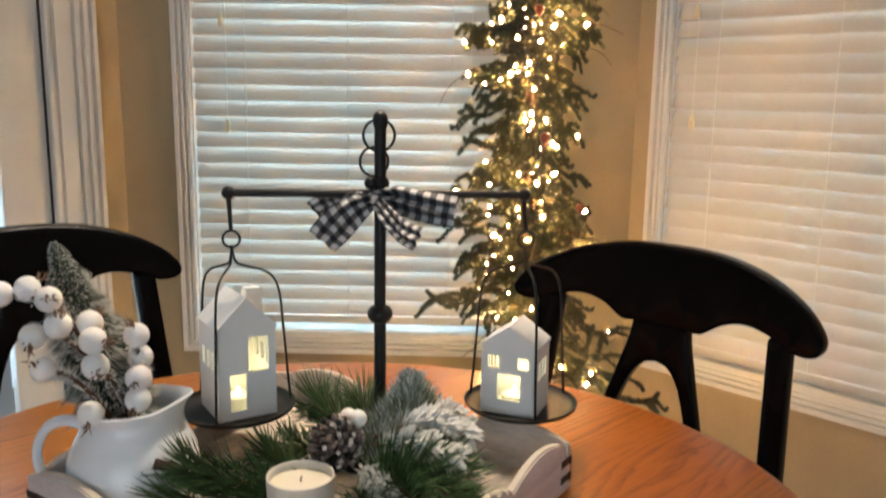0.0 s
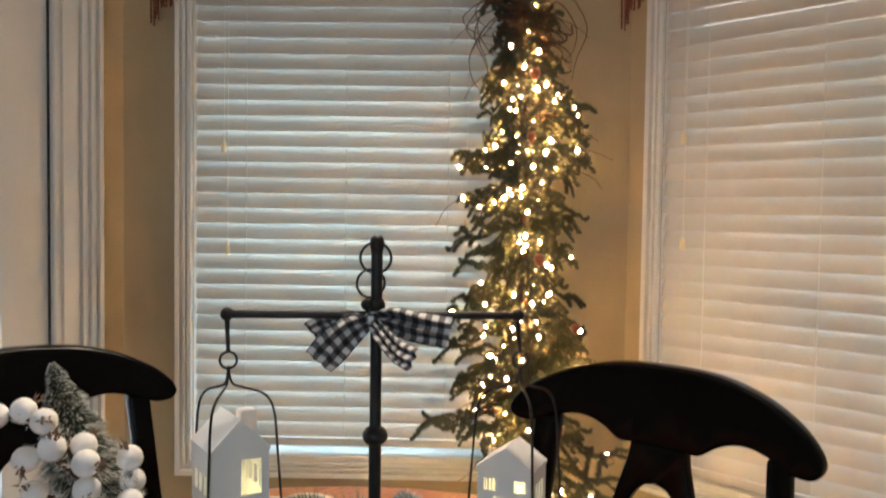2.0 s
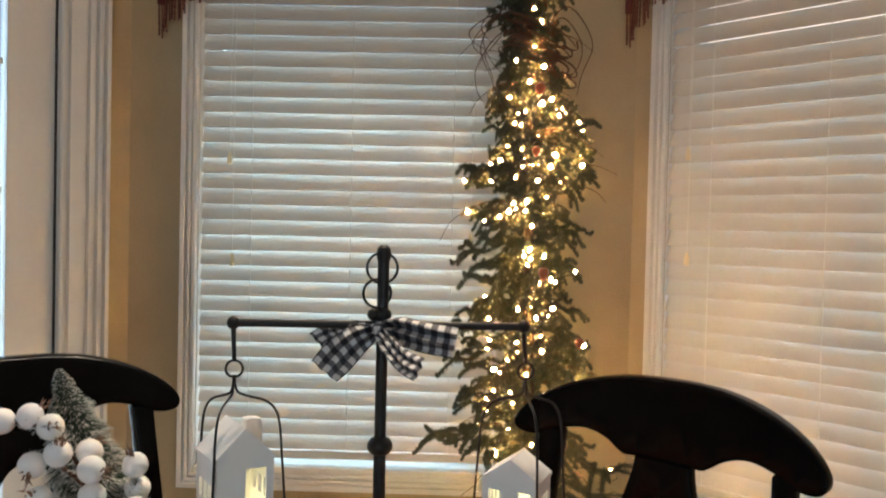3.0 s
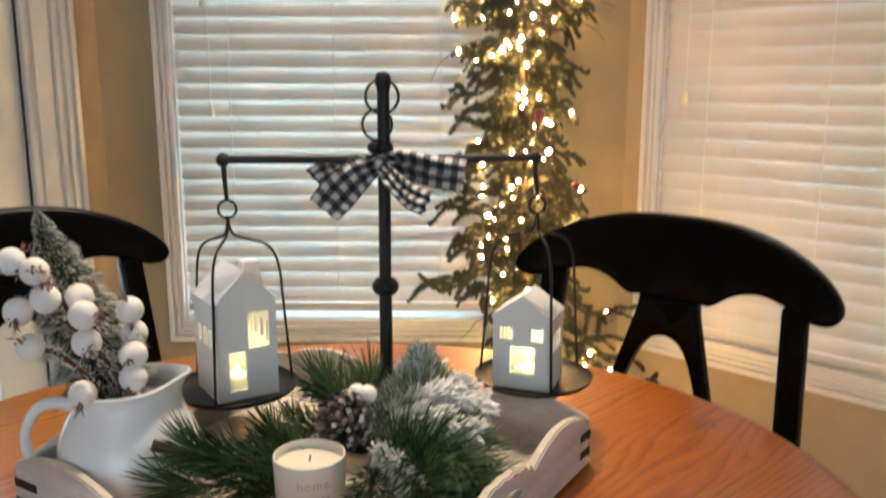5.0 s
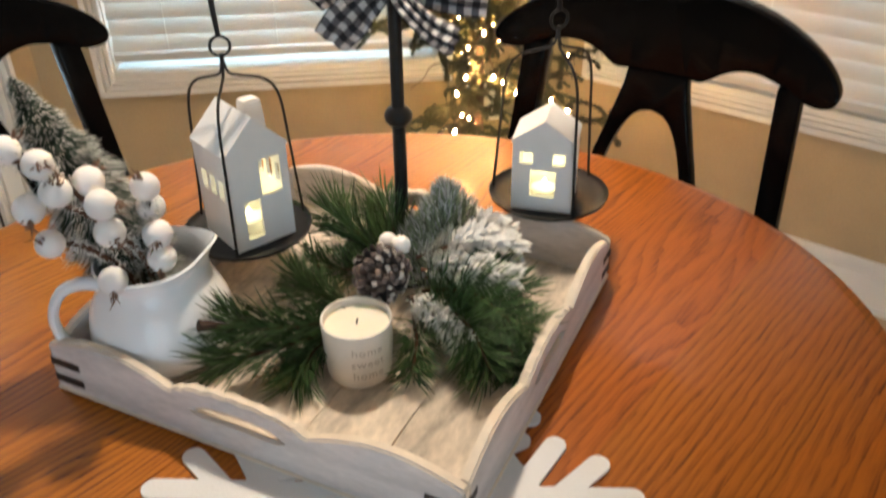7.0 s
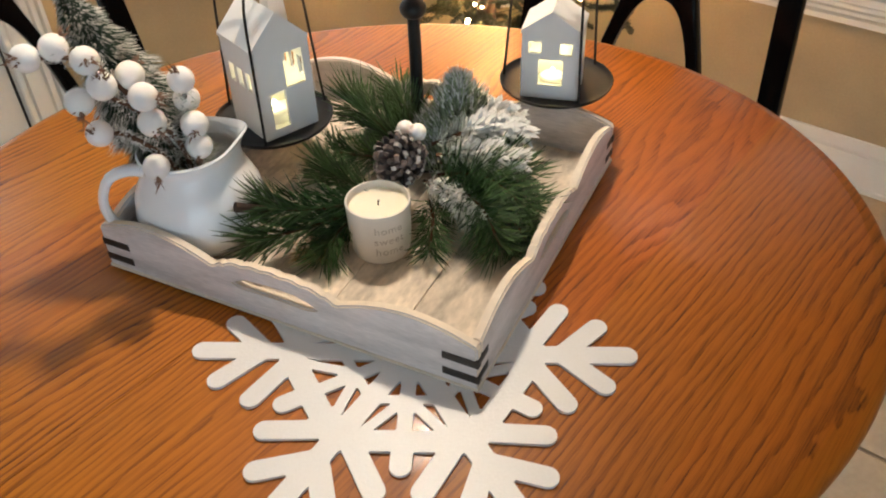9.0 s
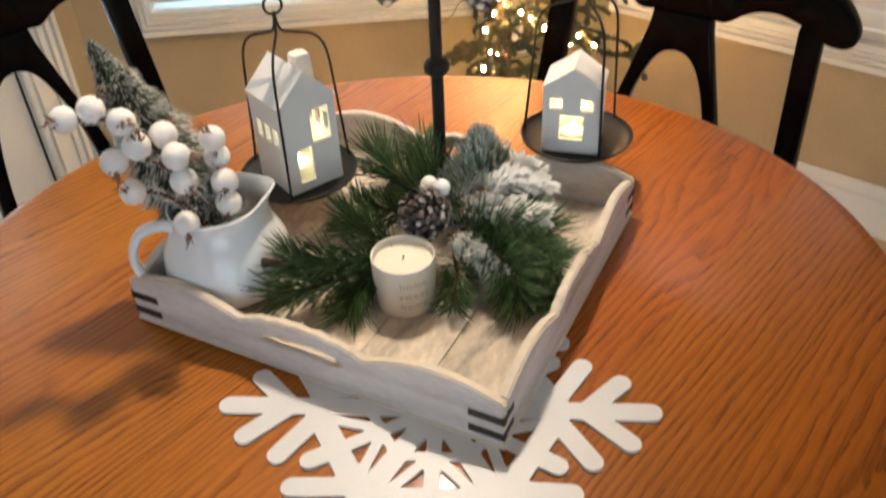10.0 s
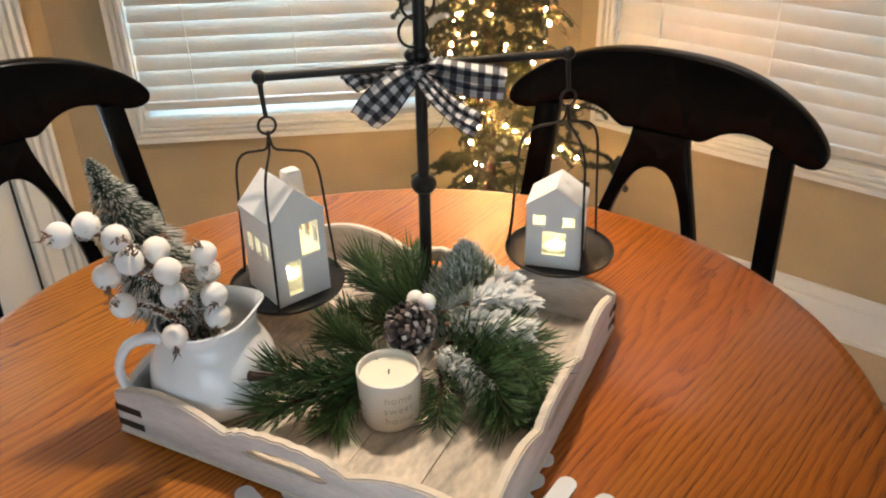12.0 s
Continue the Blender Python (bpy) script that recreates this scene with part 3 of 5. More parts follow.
def outlet(m):
    ob = thing("wall_outlet", m, "white plastic double socket plate on the tan wall", "outlet")
    part("cover_plate", box((0.07, 0.006, 0.115), (0, -0.003, 0), 0.002), PLATE, ob)
    for z in (-0.02, 0.02):
        s = part("socket", lathe([(0, 0.0), (0.016, 0.0), (0.016, 0.002), (0, 0.002)], 20, m=pose(0, -0.006, z, 90, 0, 0)), PLATE, ob)
        for x in (-0.006, 0.006):
            part("slot", box((0.002, 0.001, 0.008), (x, -0.0085, z)), DARKWOOD, s)
    part("screw", lathe([(0, 0.0), (0.003, 0.0), (0.002, 0.0015), (0, 0.0015)], 10, m=pose(0, -0.006, 0, 90, 0, 0)), PLATE, ob)


outlet(M1 @ pose(1.19, 0, 0.33))

# ---- table ----
TABLE = (-0.040, 0.820)
TOP = 0.75


def table():
    ob = thing("dining_table", pose(*TABLE, FZ), "round honey-oak pedestal dining table with strong grain", "table")
    h = TOP - FZ
    bm = lathe([(0, h - 0.032), (0.44, h - 0.032), (0.465, h - 0.030), (0.474, h - 0.024), (0.476, h - 0.018), (0.474, h - 0.009), (0.468, h - 0.004), (0.462, h - 0.0032), (0.459, h - 0.0008), (0.455, h), (0, h)], 128)
    for v in bm.verts:
        v.co.x *= 0.490 / 0.470
        v.co.y *= 0.450 / 0.470
    for s in (-1, 1):
        # two leaves that meet in a fine seam along the grain
        leaf = bm.copy()
        across = Vector((-math.sin(radians(45)), math.cos(radians(45)), 0)) * s
        bmesh.ops.bisect_plane(leaf, geom=leaf.verts[:] + leaf.edges[:] + leaf.faces[:], plane_co=across * 0.0004 + Vector((-0.0016, 0.0016, 0)), plane_no=across, clear_inner=True)
        bmesh.ops.holes_fill(leaf, edges=[e for e in leaf.edges if e.is_boundary])
        part("tabletop", leaf, OAK, ob)
    bm.free()
    bm = lathe([(0.36, h - 0.032), (0.36, h - 0.10), (0.34, h - 0.10), (0.34, h - 0.032)], 64)
    part("apron", bm, OAK, ob)
    part("pedestal", lathe([(0, h - 0.033), (0.10, h - 0.034), (0.10, h - 0.07), (0.055, h - 0.11), (0.05, 0.48), (0.085, 0.36), (0.09, 0.28), (0.06, 0.2), (0.085, 0.16), (0.085, 0.1), (0, 0.1)], 40), OAK, ob)
    for k in range(4):
        a = radians(45 + 90 * k)
        foot = tube([(0.06 * math.cos(a), 0.06 * math.sin(a), 0.16), (0.2 * math.cos(a), 0.2 * math.sin(a), 0.10), (0.32 * math.cos(a), 0.32 * math.sin(a), 0.032)], [0.036, 0.024], 12, n=8)
        part("foot", foot, OAK, ob)


table()

# ---- chairs ----


def chair(m, label):
    ob = thing("dining_chair", m, label, "chair", "chairs round the table")
    seat_z = 0.455 - FZ

    def bend(bm):
        # lean and curve of the back
        for v in bm.verts:
            z, s = v.co.z, v.co.x
            v.co.y += 0.16 * (z - 0.9) + 0.045 * (1 - (s / 0.25) ** 2) - 0.022

    def plate(outline, thick, bevel=0.006, cuts=0):
        bm = bmesh.new()
        a = [bm.verts.new((x, -thick / 2, z - FZ)) for x, z in outline]
        f = bm.faces.new(a)
        r = bmesh.ops.extrude_face_region(bm, geom=[f])
        for v in r["geom"]:
            if isinstance(v, bmesh.types.BMVert):
                v.co.y += thick
        bm.normal_update()
        if bevel:
            rim = [e for e in bm.edges if len(e.link_faces) == 2 and any(len(g.verts) > 4 for g in e.link_faces)]
            bmesh.ops.bevel(bm, geom=rim, offset=bevel, segments=3, affect="EDGES", profile=0.5)
        bmesh.ops.triangulate(bm, faces=[g for g in bm.faces if len(g.verts) > 4])
        for k in range(-5, 6):
            bmesh.ops.bisect_plane(bm, geom=bm.verts[:] + bm.edges[:] + bm.faces[:], plane_co=(k * 0.04, 0, 0), plane_no=(1, 0, 0))
        bend(bm)
        return bm

    half = [(0.0, 0.940), (0.05, 0.939), (0.10, 0.934), (0.15, 0.922), (0.19, 0.906), (0.222, 0.887), (0.243, 0.867), (0.251, 0.851), (0.247, 0.838), (0.234, 0.831), (0.216, 0.830), (0.200, 0.834), (0.186, 0.840), (0.165, 0.846), (0.140, 0.850), (0.115, 0.847), (0.092, 0.838), (0.074, 0.826), (0.062, 0.821), (0.045, 0.822)]
    half = [(p.x * 0.965, p.z) for p in smooth_line([Vector((x, 0, z)) for x, z in half], 56)]
    outline = [(x, z) for x, z in half] + [(-x, z) for x, z in half[::-1][:-1]]
    part("crest_rail", plate(outline, 0.028), BLACK, ob)
    right = [(0.044, 0.824), (0.047, 0.80), (0.055, 0.77), (0.066, 0.73), (0.080, 0.68), (0.094, 0.62), (0.104, 0.55), (0.106, 0.47), (0.082, 0.47), (0.080, 0.55), (0.072, 0.62), (0.060, 0.68), (0.048, 0.718), (0.034, 0.747), (0.018, 0.763), (0.0, 0.768)]
    right = [(max(0.0, p.x), p.z) for p in smooth_line([Vector((x, 0, z)) for x, z in right[:8]], 16) + smooth_line([Vector((x, 0, z)) for x, z in right[8:]], 22)]
    right[-1] = (0.0, right[-1][1])
    fork = right + [(-x, z) for x, z in right[::-1][1:]]
    part("splat", plate(fork, 0.022, 0.004), BLACK, ob)
    for s in (-1, 1):
        bm = bmesh.new()
        box((0.034, 0.026, 0.385), (s * 0.183, 0, 0.65 - FZ), 0.006, bm)
        for k in range(1, 6):
            bmesh.ops.bisect_plane(bm, geom=bm.verts[:] + bm.edges[:] + bm.faces[:], plane_co=(0, 0, 0.46 + k * 0.06), plane_no=(0, 0, 1))
        bend(bm)
        for v in bm.verts:
            v.co.x -= s * 0.06 * (v.co.z - 0.84)
        part("back_post", bm, BLACK, ob)
    outl = [(0.21, 0.0), (0.22, -0.2), (0.205, -0.38), (0.15, -0.42), (-0.15, -0.42), (-0.205, -0.38), (-0.22, -0.2), (-0.21, 0.0)]
    bm = slab(outl, seat_z - 0.035, seat_z, bevel=0.01)
    part("seat", bm, BLACK, ob)
    for x, y, tx, ty in ((-0.18, -0.37, -0.21, -0.41), (0.18, -0.37, 0.21, -0.41), (-0.18, -0.04, -0.21, 0.04), (0.18, -0.04, 0.21, 0.04)):
        part("leg", tube([(x, y, seat_z - 0.02), ((x + tx) / 2, (y + ty) / 2, 0.24), (tx, ty, 0)], [0.019, 0.021, 0.019, 0.017, 0.014], 12, n=5), BLACK, ob)
    for s in (-1, 1):
        part("stretcher", tube([(s * 0.196, -0.392, 0.2), (s * 0.196, -0.01, 0.2)], 0.010, 10), BLACK, ob)
    return ob


chair(pose(0.386, 1.253, FZ, 0, 0, -41.5) @ Matrix.Diagonal((1, 1, 0.9945, 1)), "black lacquered keyhole-back dining chair beside the lit tree")
chair(pose(-0.604, 1.362, FZ, 0, 0, 42) @ Matrix.Diagonal((1, 1, 0.986, 1)), "black lacquered keyhole-back dining chair beside the glazed door")

# ---- on the table ----


def in_world(name, bm, mat, parent, label="", smooth=True):
    """A part modelled in room coordinates."""
    ob = part(name, bm, mat, parent, label, smooth=smooth)
    ob.matrix_parent_inverse = parent.matrix_basis.inverted()
    return ob


def spikes_in_world(name, items, mat, parent, label="", kind=""):
    ob = spikes(name, items, mat, parent, label, kind)
    ob.matrix_parent_inverse = parent.matrix_basis.inverted()
    return ob


def snowflake(m):
    """One cut sheet: rounded bars round a centre, joined by their distance field."""
    bars = []
    for k in range(6):
        a, c = radians(60 * k), radians(60 * k + 30)
        u, v = np.array((math.cos(a), math.sin(a))), np.array((-math.sin(a), math.cos(a)))
        w = np.array((math.cos(c), math.sin(c)))
        t = np.array((-w[1], w[0]))
        n = np.array((math.cos(a + math.pi / 3), math.sin(a + math.pi / 3)))
        bars.append((u * 0, u * 0.177, 0.0092))
        for s in (-1, 1):
            bars.append((u * 0.124, u * 0.1560 + v * s * 0.0325, 0.0088))
            bars.append((u * 0.092, u * 0.1245 + v * s * 0.0515, 0.0088))
            bars.append((w * 0.048, w * 0.084 + t * s * 0.0330, 0.0045))
        # outer and inner ring, and the short prong between two arms
        bars.append((u * 0.104, n * 0.104, 0.0098))
        bars.append((u * 0.058, n * 0.058, 0.0042))
        bars.append((w * 0.02, w * 0.09, 0.0060))
        bars.append((w * 0.09, w * 0.1125, 0.0084))
    step, half = 0.0019, 0.1919
    n = int(2 * half / step) + 1
    ax = np.linspace(-half, half, n)
    gx, gy = np.meshgrid(ax, ax, indexing="ij")
    dist = np.full(gx.shape, 1.0)
    for p, q, r in bars:
        d = q - p
        f = np.clip(((gx - p[0]) * d[0] + (gy - p[1]) * d[1]) / (d @ d), 0, 1)
        dist = np.minimum(dist, np.hypot(gx - p[0] - f * d[0], gy - p[1] - f * d[1]) - r)
    verts, faces, index = [], [], {}

    def corner(i, j):
        key = (i, j)
        if key not in index:
            index[key] = len(verts)
            verts.append((ax[i], ax[j]))
        return index[key]

    def cut(a, b):
        key = (min(a, b), max(a, b))
        if key not in index:
            p, q = key
            f = dist[p] / (dist[p] - dist[q])
            index[key] = len(verts)
            verts.append((ax[p[0]] + f * (ax[q[0]] - ax[p[0]]), ax[p[1]] + f * (ax[q[1]] - ax[p[1]])))
        return index[key]

    for i in range(n - 1):
        for j in range(n - 1):
            ring = ((i, j), (i + 1, j), (i + 1, j + 1), (i, j + 1))
            into = [dist[c] < 0 for c in ring]
            if not any(into):
                continue
            poly = []
            for k in range(4):
                a, b = ring[k], ring[(k + 1) % 4]
                if into[k]:
                    poly.append(corner(*a))
                if into[k] != into[(k + 1) % 4]:
                    poly.append(cut(a, b))
            if len(poly) > 2:
                faces.append(poly)
    bm = bmesh.new()
    vs = [bm.verts.new((x, y, 0.0)) for x, y in verts]
    for f in faces:
        bm.faces.new([vs[k] for k in f])
    r = bmesh.ops.extrude_face_region(bm, geom=bm.faces[:])
    for v in r["geom"]:
        if isinstance(v, bmesh.types.BMVert):
            v.co.z += 0.0028
    solo("snowflake_placemat", bm, FELT, "white glittered snowflake placemat lying under the tray", "placemat", m)


snowflake(pose(-0.028, 0.6145, TOP + 0.0004, 0, 0, -8.8))

TRAY = pose(-0.0462, 0.8172, TOP + 0.004, 0, 0, -32.0)


def tray():
    lx, ly, th = 0.379, 0.356, 0.009
    ob = thing("serving_tray", TRAY, "whitewashed wooden square tray with scalloped rim and hand slots", "tray")

    def top(u):
        d = abs(u - 0.5)
        if d > 0.165:
            k = (d - 0.165) / 0.335
            return 0.0415 + 0.0045 * k + 0.0155 * math.sin(math.pi * k) ** 0.9
        if d > 0.13:
            return 0.0415 + 0.0075 * math.sin((0.165 - d) / 0.035 * math.pi / 2)
        # small scallops along the raised middle
        return 0.0475 + 0.0062 * math.cos(d / 0.13 * math.pi / 2) ** 0.7 + 0.0022 * abs(math.cos(math.pi * d / 0.0520))

    def side(length, m):
        bm = bmesh.new()
        n = 100
        us = [i / n for i in range(n + 1)]

        def slot(u):
            d = abs(u - 0.5) / 0.105
            if d >= 0.999:
                return None
            h = 0.0050 * (1 - d ** 4) ** 0.5
            mid = 0.030 + 0.0035 * (1 - d * d)
            return mid - h, mid + h

        cols = []
        for u in us:
            s = slot(u)
            z = [0.0, s[0], s[1], top(u)] if s else [0.0, 0.030, 0.030, top(u)]
            cols.append([bm.verts.new((u * length - length / 2, 0, q)) for q in z])
        faces = []
        for i in range(n):
            a, b = cols[i], cols[i + 1]
            faces.append(bm.faces.new((a[0], b[0], b[1], a[1])))
            faces.append(bm.faces.new((a[2], b[2], b[3], a[3])))
        bmesh.ops.remove_doubles(bm, verts=bm.verts[:], dist=1e-5)
        r = bmesh.ops.extrude_face_region(bm, geom=bm.faces[:])
        for v in r["geom"]:
            if isinstance(v, bmesh.types.BMVert):
                v.co.y += th
        bm.normal_update()
        ed = [e for e in bm.edges if len(e.link_faces) == 2 and abs(e.calc_face_angle(0)) > 0.9 and min(v.co.z for v in e.verts) > 0.008]
        bmesh.ops.bevel(bm, geom=ed, offset=0.0016, segments=2, affect="EDGES")
        p = part("side_board", bm, TRAYWOOD, ob, m=m)
        p.data.materials.append(TRAYEDGE)
        for f in p.data.polygons:
            # worn cream wood shows on the cut edges
            if abs(f.normal.y) < 0.8 and f.center.z > 0.012:
                f.material_index = 1

    side(lx, pose(0, -ly / 2, 0))
    side(lx, pose(0, ly / 2, 0, 0, 0, 180))
    side(ly - 2 * th, pose(lx / 2, 0, 0, 0, 0, 90))
    side(ly - 2 * th, pose(-lx / 2, 0, 0, 0, 0, -90))
    part("base_board", box((lx + 0.003, ly + 0.003, 0.0028), (0, 0, 0.0), 0.0008), TRAYEDGE, ob, "thin cream base board")
    bm = box((0.0676, ly - 2 * th, 0.007), (0, 0, 0.0030), 0.0018)
    plank = mesh_of(bm, "plank", TRAYFLOOR)
    x = -lx / 2 + th
    k = 0
    while x < lx / 2 - th - 0.002:
        # the first and last plank are cut to fit
        wide = 0.0743 if k == 0 else min(0.0703, lx / 2 - th - x)
        part("plank", plank, TRAYFLOOR, ob, m=Matrix.Translation((x + wide / 2, 0, 0.0003 * (k % 2))) @ Matrix.Diagonal(((wide - 0.0003) / 0.0676, 1, 1, 1)))
        x += wide
        k += 1
    for sx in (-1, 1):
        for sy in (-1, 1):
            for z in (0.0115, 0.0290):
                part("corner_joint", box((0.032, 0.006, 0.0085), (sx * (lx / 2 - 0.0146), sy * (ly / 2 - 0.0025), z), 0.001), DARKWOOD, ob, "dark corner key")
                part("corner_joint", box((0.006, 0.022, 0.0085), (sx * (lx / 2 - 0.0025), sy * (ly / 2 - 0.0105), z), 0.001), DARKWOOD, ob, "dark corner key")


tray()
DECK = TOP + 0.0107


def pitcher():
    m = pose(-0.2106, 0.7915, DECK, 0, 0, 15) @ Matrix.Diagonal((0.97, 0.97, 1.07, 1))
    ob = thing("milk_pitcher", m, "white glazed porcelain pitcher with loop handle, holding berry stems", "pitcher")
    outer = [(0, 0.003), (0.030, 0.003), (0.034, 0.0), (0.038, 0.001), (0.045, 0.005), (0.056, 0.016), (0.0618, 0.028), (0.0622, 0.039), (0.0590, 0.054), (0.0525, 0.067), (0.0470, 0.076), (0.0440, 0.083), (0.0435, 0.088), (0.0450, 0.093), (0.0472, 0.0965)]
    inner = [(0.0455, 0.0978), (0.0425, 0.093), (0.0410, 0.088), (0.0415, 0.083), (0.049, 0.067), (0.056, 0.045), (0.048, 0.02), (0.03, 0.007), (0, 0.007)]
    prof = outer + inner
    fine = []
    for (r0, z0), (r1, z1) in zip(prof, prof[1:]):
        fine += [(r0, z0), ((r0 + r1) / 2, (z0 + z1) / 2)]
    fine.append(prof[-1])
    bm = lathe(fine, 64)
    for v in bm.verts:
        a = math.atan2(v.co.y, v.co.x)
        t = max(0, (v.co.z - 0.066) / 0.037)
        if t > 0 and math.hypot(v.co.x, v.co.y) > 0.02:
            k = max(0, math.cos(a)) ** 7 * t ** 1.6
            f = 1 + 0.30 * k
            v.co.x *= f
            v.co.y *= 1 - 0.25 * k
            v.co.z += (0.008 * max(0, math.cos(a)) ** 3 - 0.004 * max(0, -math.cos(a))) * t * t
    part("body", bm, PORCELAIN, ob)
    h = tube([(-0.042, 0, 0.079), (-0.056, 0, 0.0840), (-0.074, 0, 0.080), (-0.0845, 0, 0.064), (-0.0855, 0, 0.046), (-0.077, 0, 0.027), (-0.058, 0, 0.016)], [0.0054, 0.0054, 0.0052, 0.005, 0.0048, 0.0047, 0.0046, 0.0046, 0.0046, 0.0047, 0.0048, 0.005, 0.0052, 0.0055, 0.006, 0.0066], 12, n=16)
    for v in h.verts:
        v.co.y *= 1.35
    part("handle", h, PORCELAIN, ob)


pitcher()

BERRIES = [(-0.304, 0.754, 0.974), (-0.284, 0.763, 0.977), (-0.258, 0.747, 0.972), (-0.252, 0.748, 0.949), (-0.270, 0.739, 0.941),
           (-0.236, 0.773, 0.944), (-0.224, 0.751, 0.935), (-0.222, 0.748, 0.913), (-0.200, 0.786, 0.930), (-0.202, 0.797, 0.906),
           (-0.195, 0.773, 0.894), (-0.194, 0.767, 0.876), (-0.262, 0.737, 0.913), (-0.230, 0.751, 0.868)]


def berry_spray():
    foot = Vector((-0.212, 0.795, 0.80))
    ob = thing("berry_spray", pose(*foot), "frosted twigs with large white berries standing in the pitcher", "berry stem")
    local = random.Random(11)
    stems = [[(-0.214, 0.797, 0.78), (-0.222, 0.789, 0.86), (-0.238, 0.768, 0.925), (-0.262, 0.76, 0.965), (-0.304, 0.756, 0.973)],
             [(-0.210, 0.792, 0.78), (-0.212, 0.785, 0.86), (-0.224, 0.768, 0.90), (-0.248, 0.752, 0.935), (-0.27, 0.742, 0.945)],
             [(-0.206, 0.797, 0.78), (-0.204, 0.790, 0.86), (-0.202, 0.79, 0.895), (-0.200, 0.787, 0.925)],
             [(-0.214, 0.790, 0.79), (-0.222, 0.772, 0.855), (-0.245, 0.752, 0.90), (-0.262, 0.739, 0.91)]]
    lines = []
    for s in stems:
        pts = smooth_line(s, 14)
        lines += pts
        st = in_world("stem", tube(pts, [0.003, 0.0018], 7), TWIG, ob, "flocked brown stem")
    fuzz = []
    for q in lines:
        if q.z < 0.845:
            continue
        for _ in range(26):
            d = Vector((local.gauss(0, 1), local.gauss(0, 1), local.gauss(0.3, 1))).normalized()
            fuzz.append((q + d * 0.002 + Vector((local.uniform(-1, 1), local.uniform(-1, 1), local.uniform(-1, 1))) * 0.004, d * local.uniform(0.004, 0.009), 0.0007))
    spikes_in_world("frost_fuzz", fuzz, FROST, ob, "grey-white flocking", "stuff")
    for c in BERRIES:
        p = Vector(c)
        near = min(lines, key=lambda q: (q - p).length)
        out = (p - near)
        out = out.normalized() if out.length > 0.004 else Vector((-0.4, -0.6, 0.5)).normalized()
        out = (out + Vector((local.uniform(-0.5, 0.5), local.uniform(-0.6, 0.1), local.uniform(-0.4, 0.6)))).normalized()
        b = in_world("berry", ball(0.0114 * local.uniform(0.95, 1.05), p, seg=20), BERRY, ob, "frosted white berry")
        cup = [(p + out * 0.0110 + Vector((local.gauss(0, 1), local.gauss(0, 1), local.gauss(0, 1))) * 0.0022,
                (out + Vector((local.gauss(0, 1), local.gauss(0, 1), local.gauss(0, 1))) * 0.55) * local.uniform(0.004, 0.007), 0.0011) for _ in range(16)]
        k = spikes("calyx", cup, CALYX, b, "brown crown")
        k["kind"] = "stuff"
        k.matrix_parent_inverse = Matrix()
        if (near - p).length > 0.006:
            in_world("twig", tube([near, (near + p) / 2 + Vector((0, 0, 0.002)), p], 0.0011, 5), TWIG, ob)


berry_spray()


def brush_tree():
    a, b = Vector((-0.212, 0.801, 0.80)), Vector((-0.294, 0.834, 1.004))
    ob = thing("bottle_brush_tree", pose(*a), "snow-dusted dark green bottle-brush tree leaning out of the pitcher", "brush tree")
    in_world("wire_trunk", tube([a, (a + b) / 2, b], 0.002, 6), TWIG, ob)
    axis = (b - a).normalized()
    side = axis.orthogonal().normalized()
    other = axis.cross(side)
    local = random.Random(12)
    green, white = [], []
    for k in range(15000):
        u = local.uniform(0.22, 1.0)
        rad = 0.044 * min(1, (1.01 - u) / 0.40) ** 0.72 * (0.93 + 0.12 * math.sin(u * 60))
        t = local.uniform(0, 2 * math.pi)
        d = math.cos(t) * side + math.sin(t) * other
        way = d * rad * local.uniform(0.75, 1.05) + axis * (0.004 - 0.55 * rad)
        root = a + (b - a) * u
        green.append((root, way, 0.00050))
        if local.random() < 0.28:
            white.append((root + way * 0.72, way * 0.30, 0.00055))
    spikes_in_world("bristles", green, BRISTLE, ob, "dark green bristles", "stuff")
    spikes_in_world("snow_dusting", white, FROST, ob, "white flocked tips", "stuff")


brush_tree()


def candle():
    m = pose(-0.0450, 0.745, DECK) @ Matrix.Diagonal((1, 1, 1.035, 1))
    ob = thing("jar_candle", m, "cream wax candle in a pale grey lettered ceramic jar, unlit", "candle")
    prof = [(0, 0.001), (0.020, 0.001), (0.0225, 0.0), (0.0255, 0.002), (0.0275, 0.0065), (0.0285, 0.014), (0.0300, 0.0545), (0.0298, 0.0560), (0.0286, 0.0562), (0.0280, 0.0555), (0.0276, 0.047), (0, 0.046)]
    part("jar", lathe(prof, 56), JAR, ob)
    part("wax", lathe([(0, 0.0495), (0.022, 0.0492), (0.0268, 0.0488), (0.0274, 0.0498), (0.0274, 0.0475), (0, 0.0473)], 48), WAX, ob)
    part("wick", tube([(0, 0, 0.049), (0.0003, 0.0002, 0.053), (0.001, 0, 0.0545)], 0.0007, 6), WICK, ob)
    for row, word in enumerate(("home", "sweet", "home")):
        cu = bpy.data.curves.new("lettering", "FONT")
        cu.body, cu.size, cu.align_x, cu.space_character = word, 0.0104, "CENTER", 1.1
        cu.extrude = 0.0001
        tmp = bpy.data.objects.new("lettering", cu)
        scene.collection.objects.link(tmp)
        dg = bpy.context.evaluated_depsgraph_get()
        me = bpy.data.meshes.new_from_object(tmp.evaluated_get(dg))
        bpy.data.objects.remove(tmp)
        me.materials.clear()
        me.materials.append(INK)
        for v in me.vertices:
            x, y, z = v.co
            ang = radians(-76) + x * 1.05 / 0.0302
            r = 0.03018 + z + 0.0003
            v.co = (r * math.cos(ang), r * math.sin(ang), 0.0385 - row * 0.0114 + y)
        part("lettering", me, INK, ob, f"the word {word}")


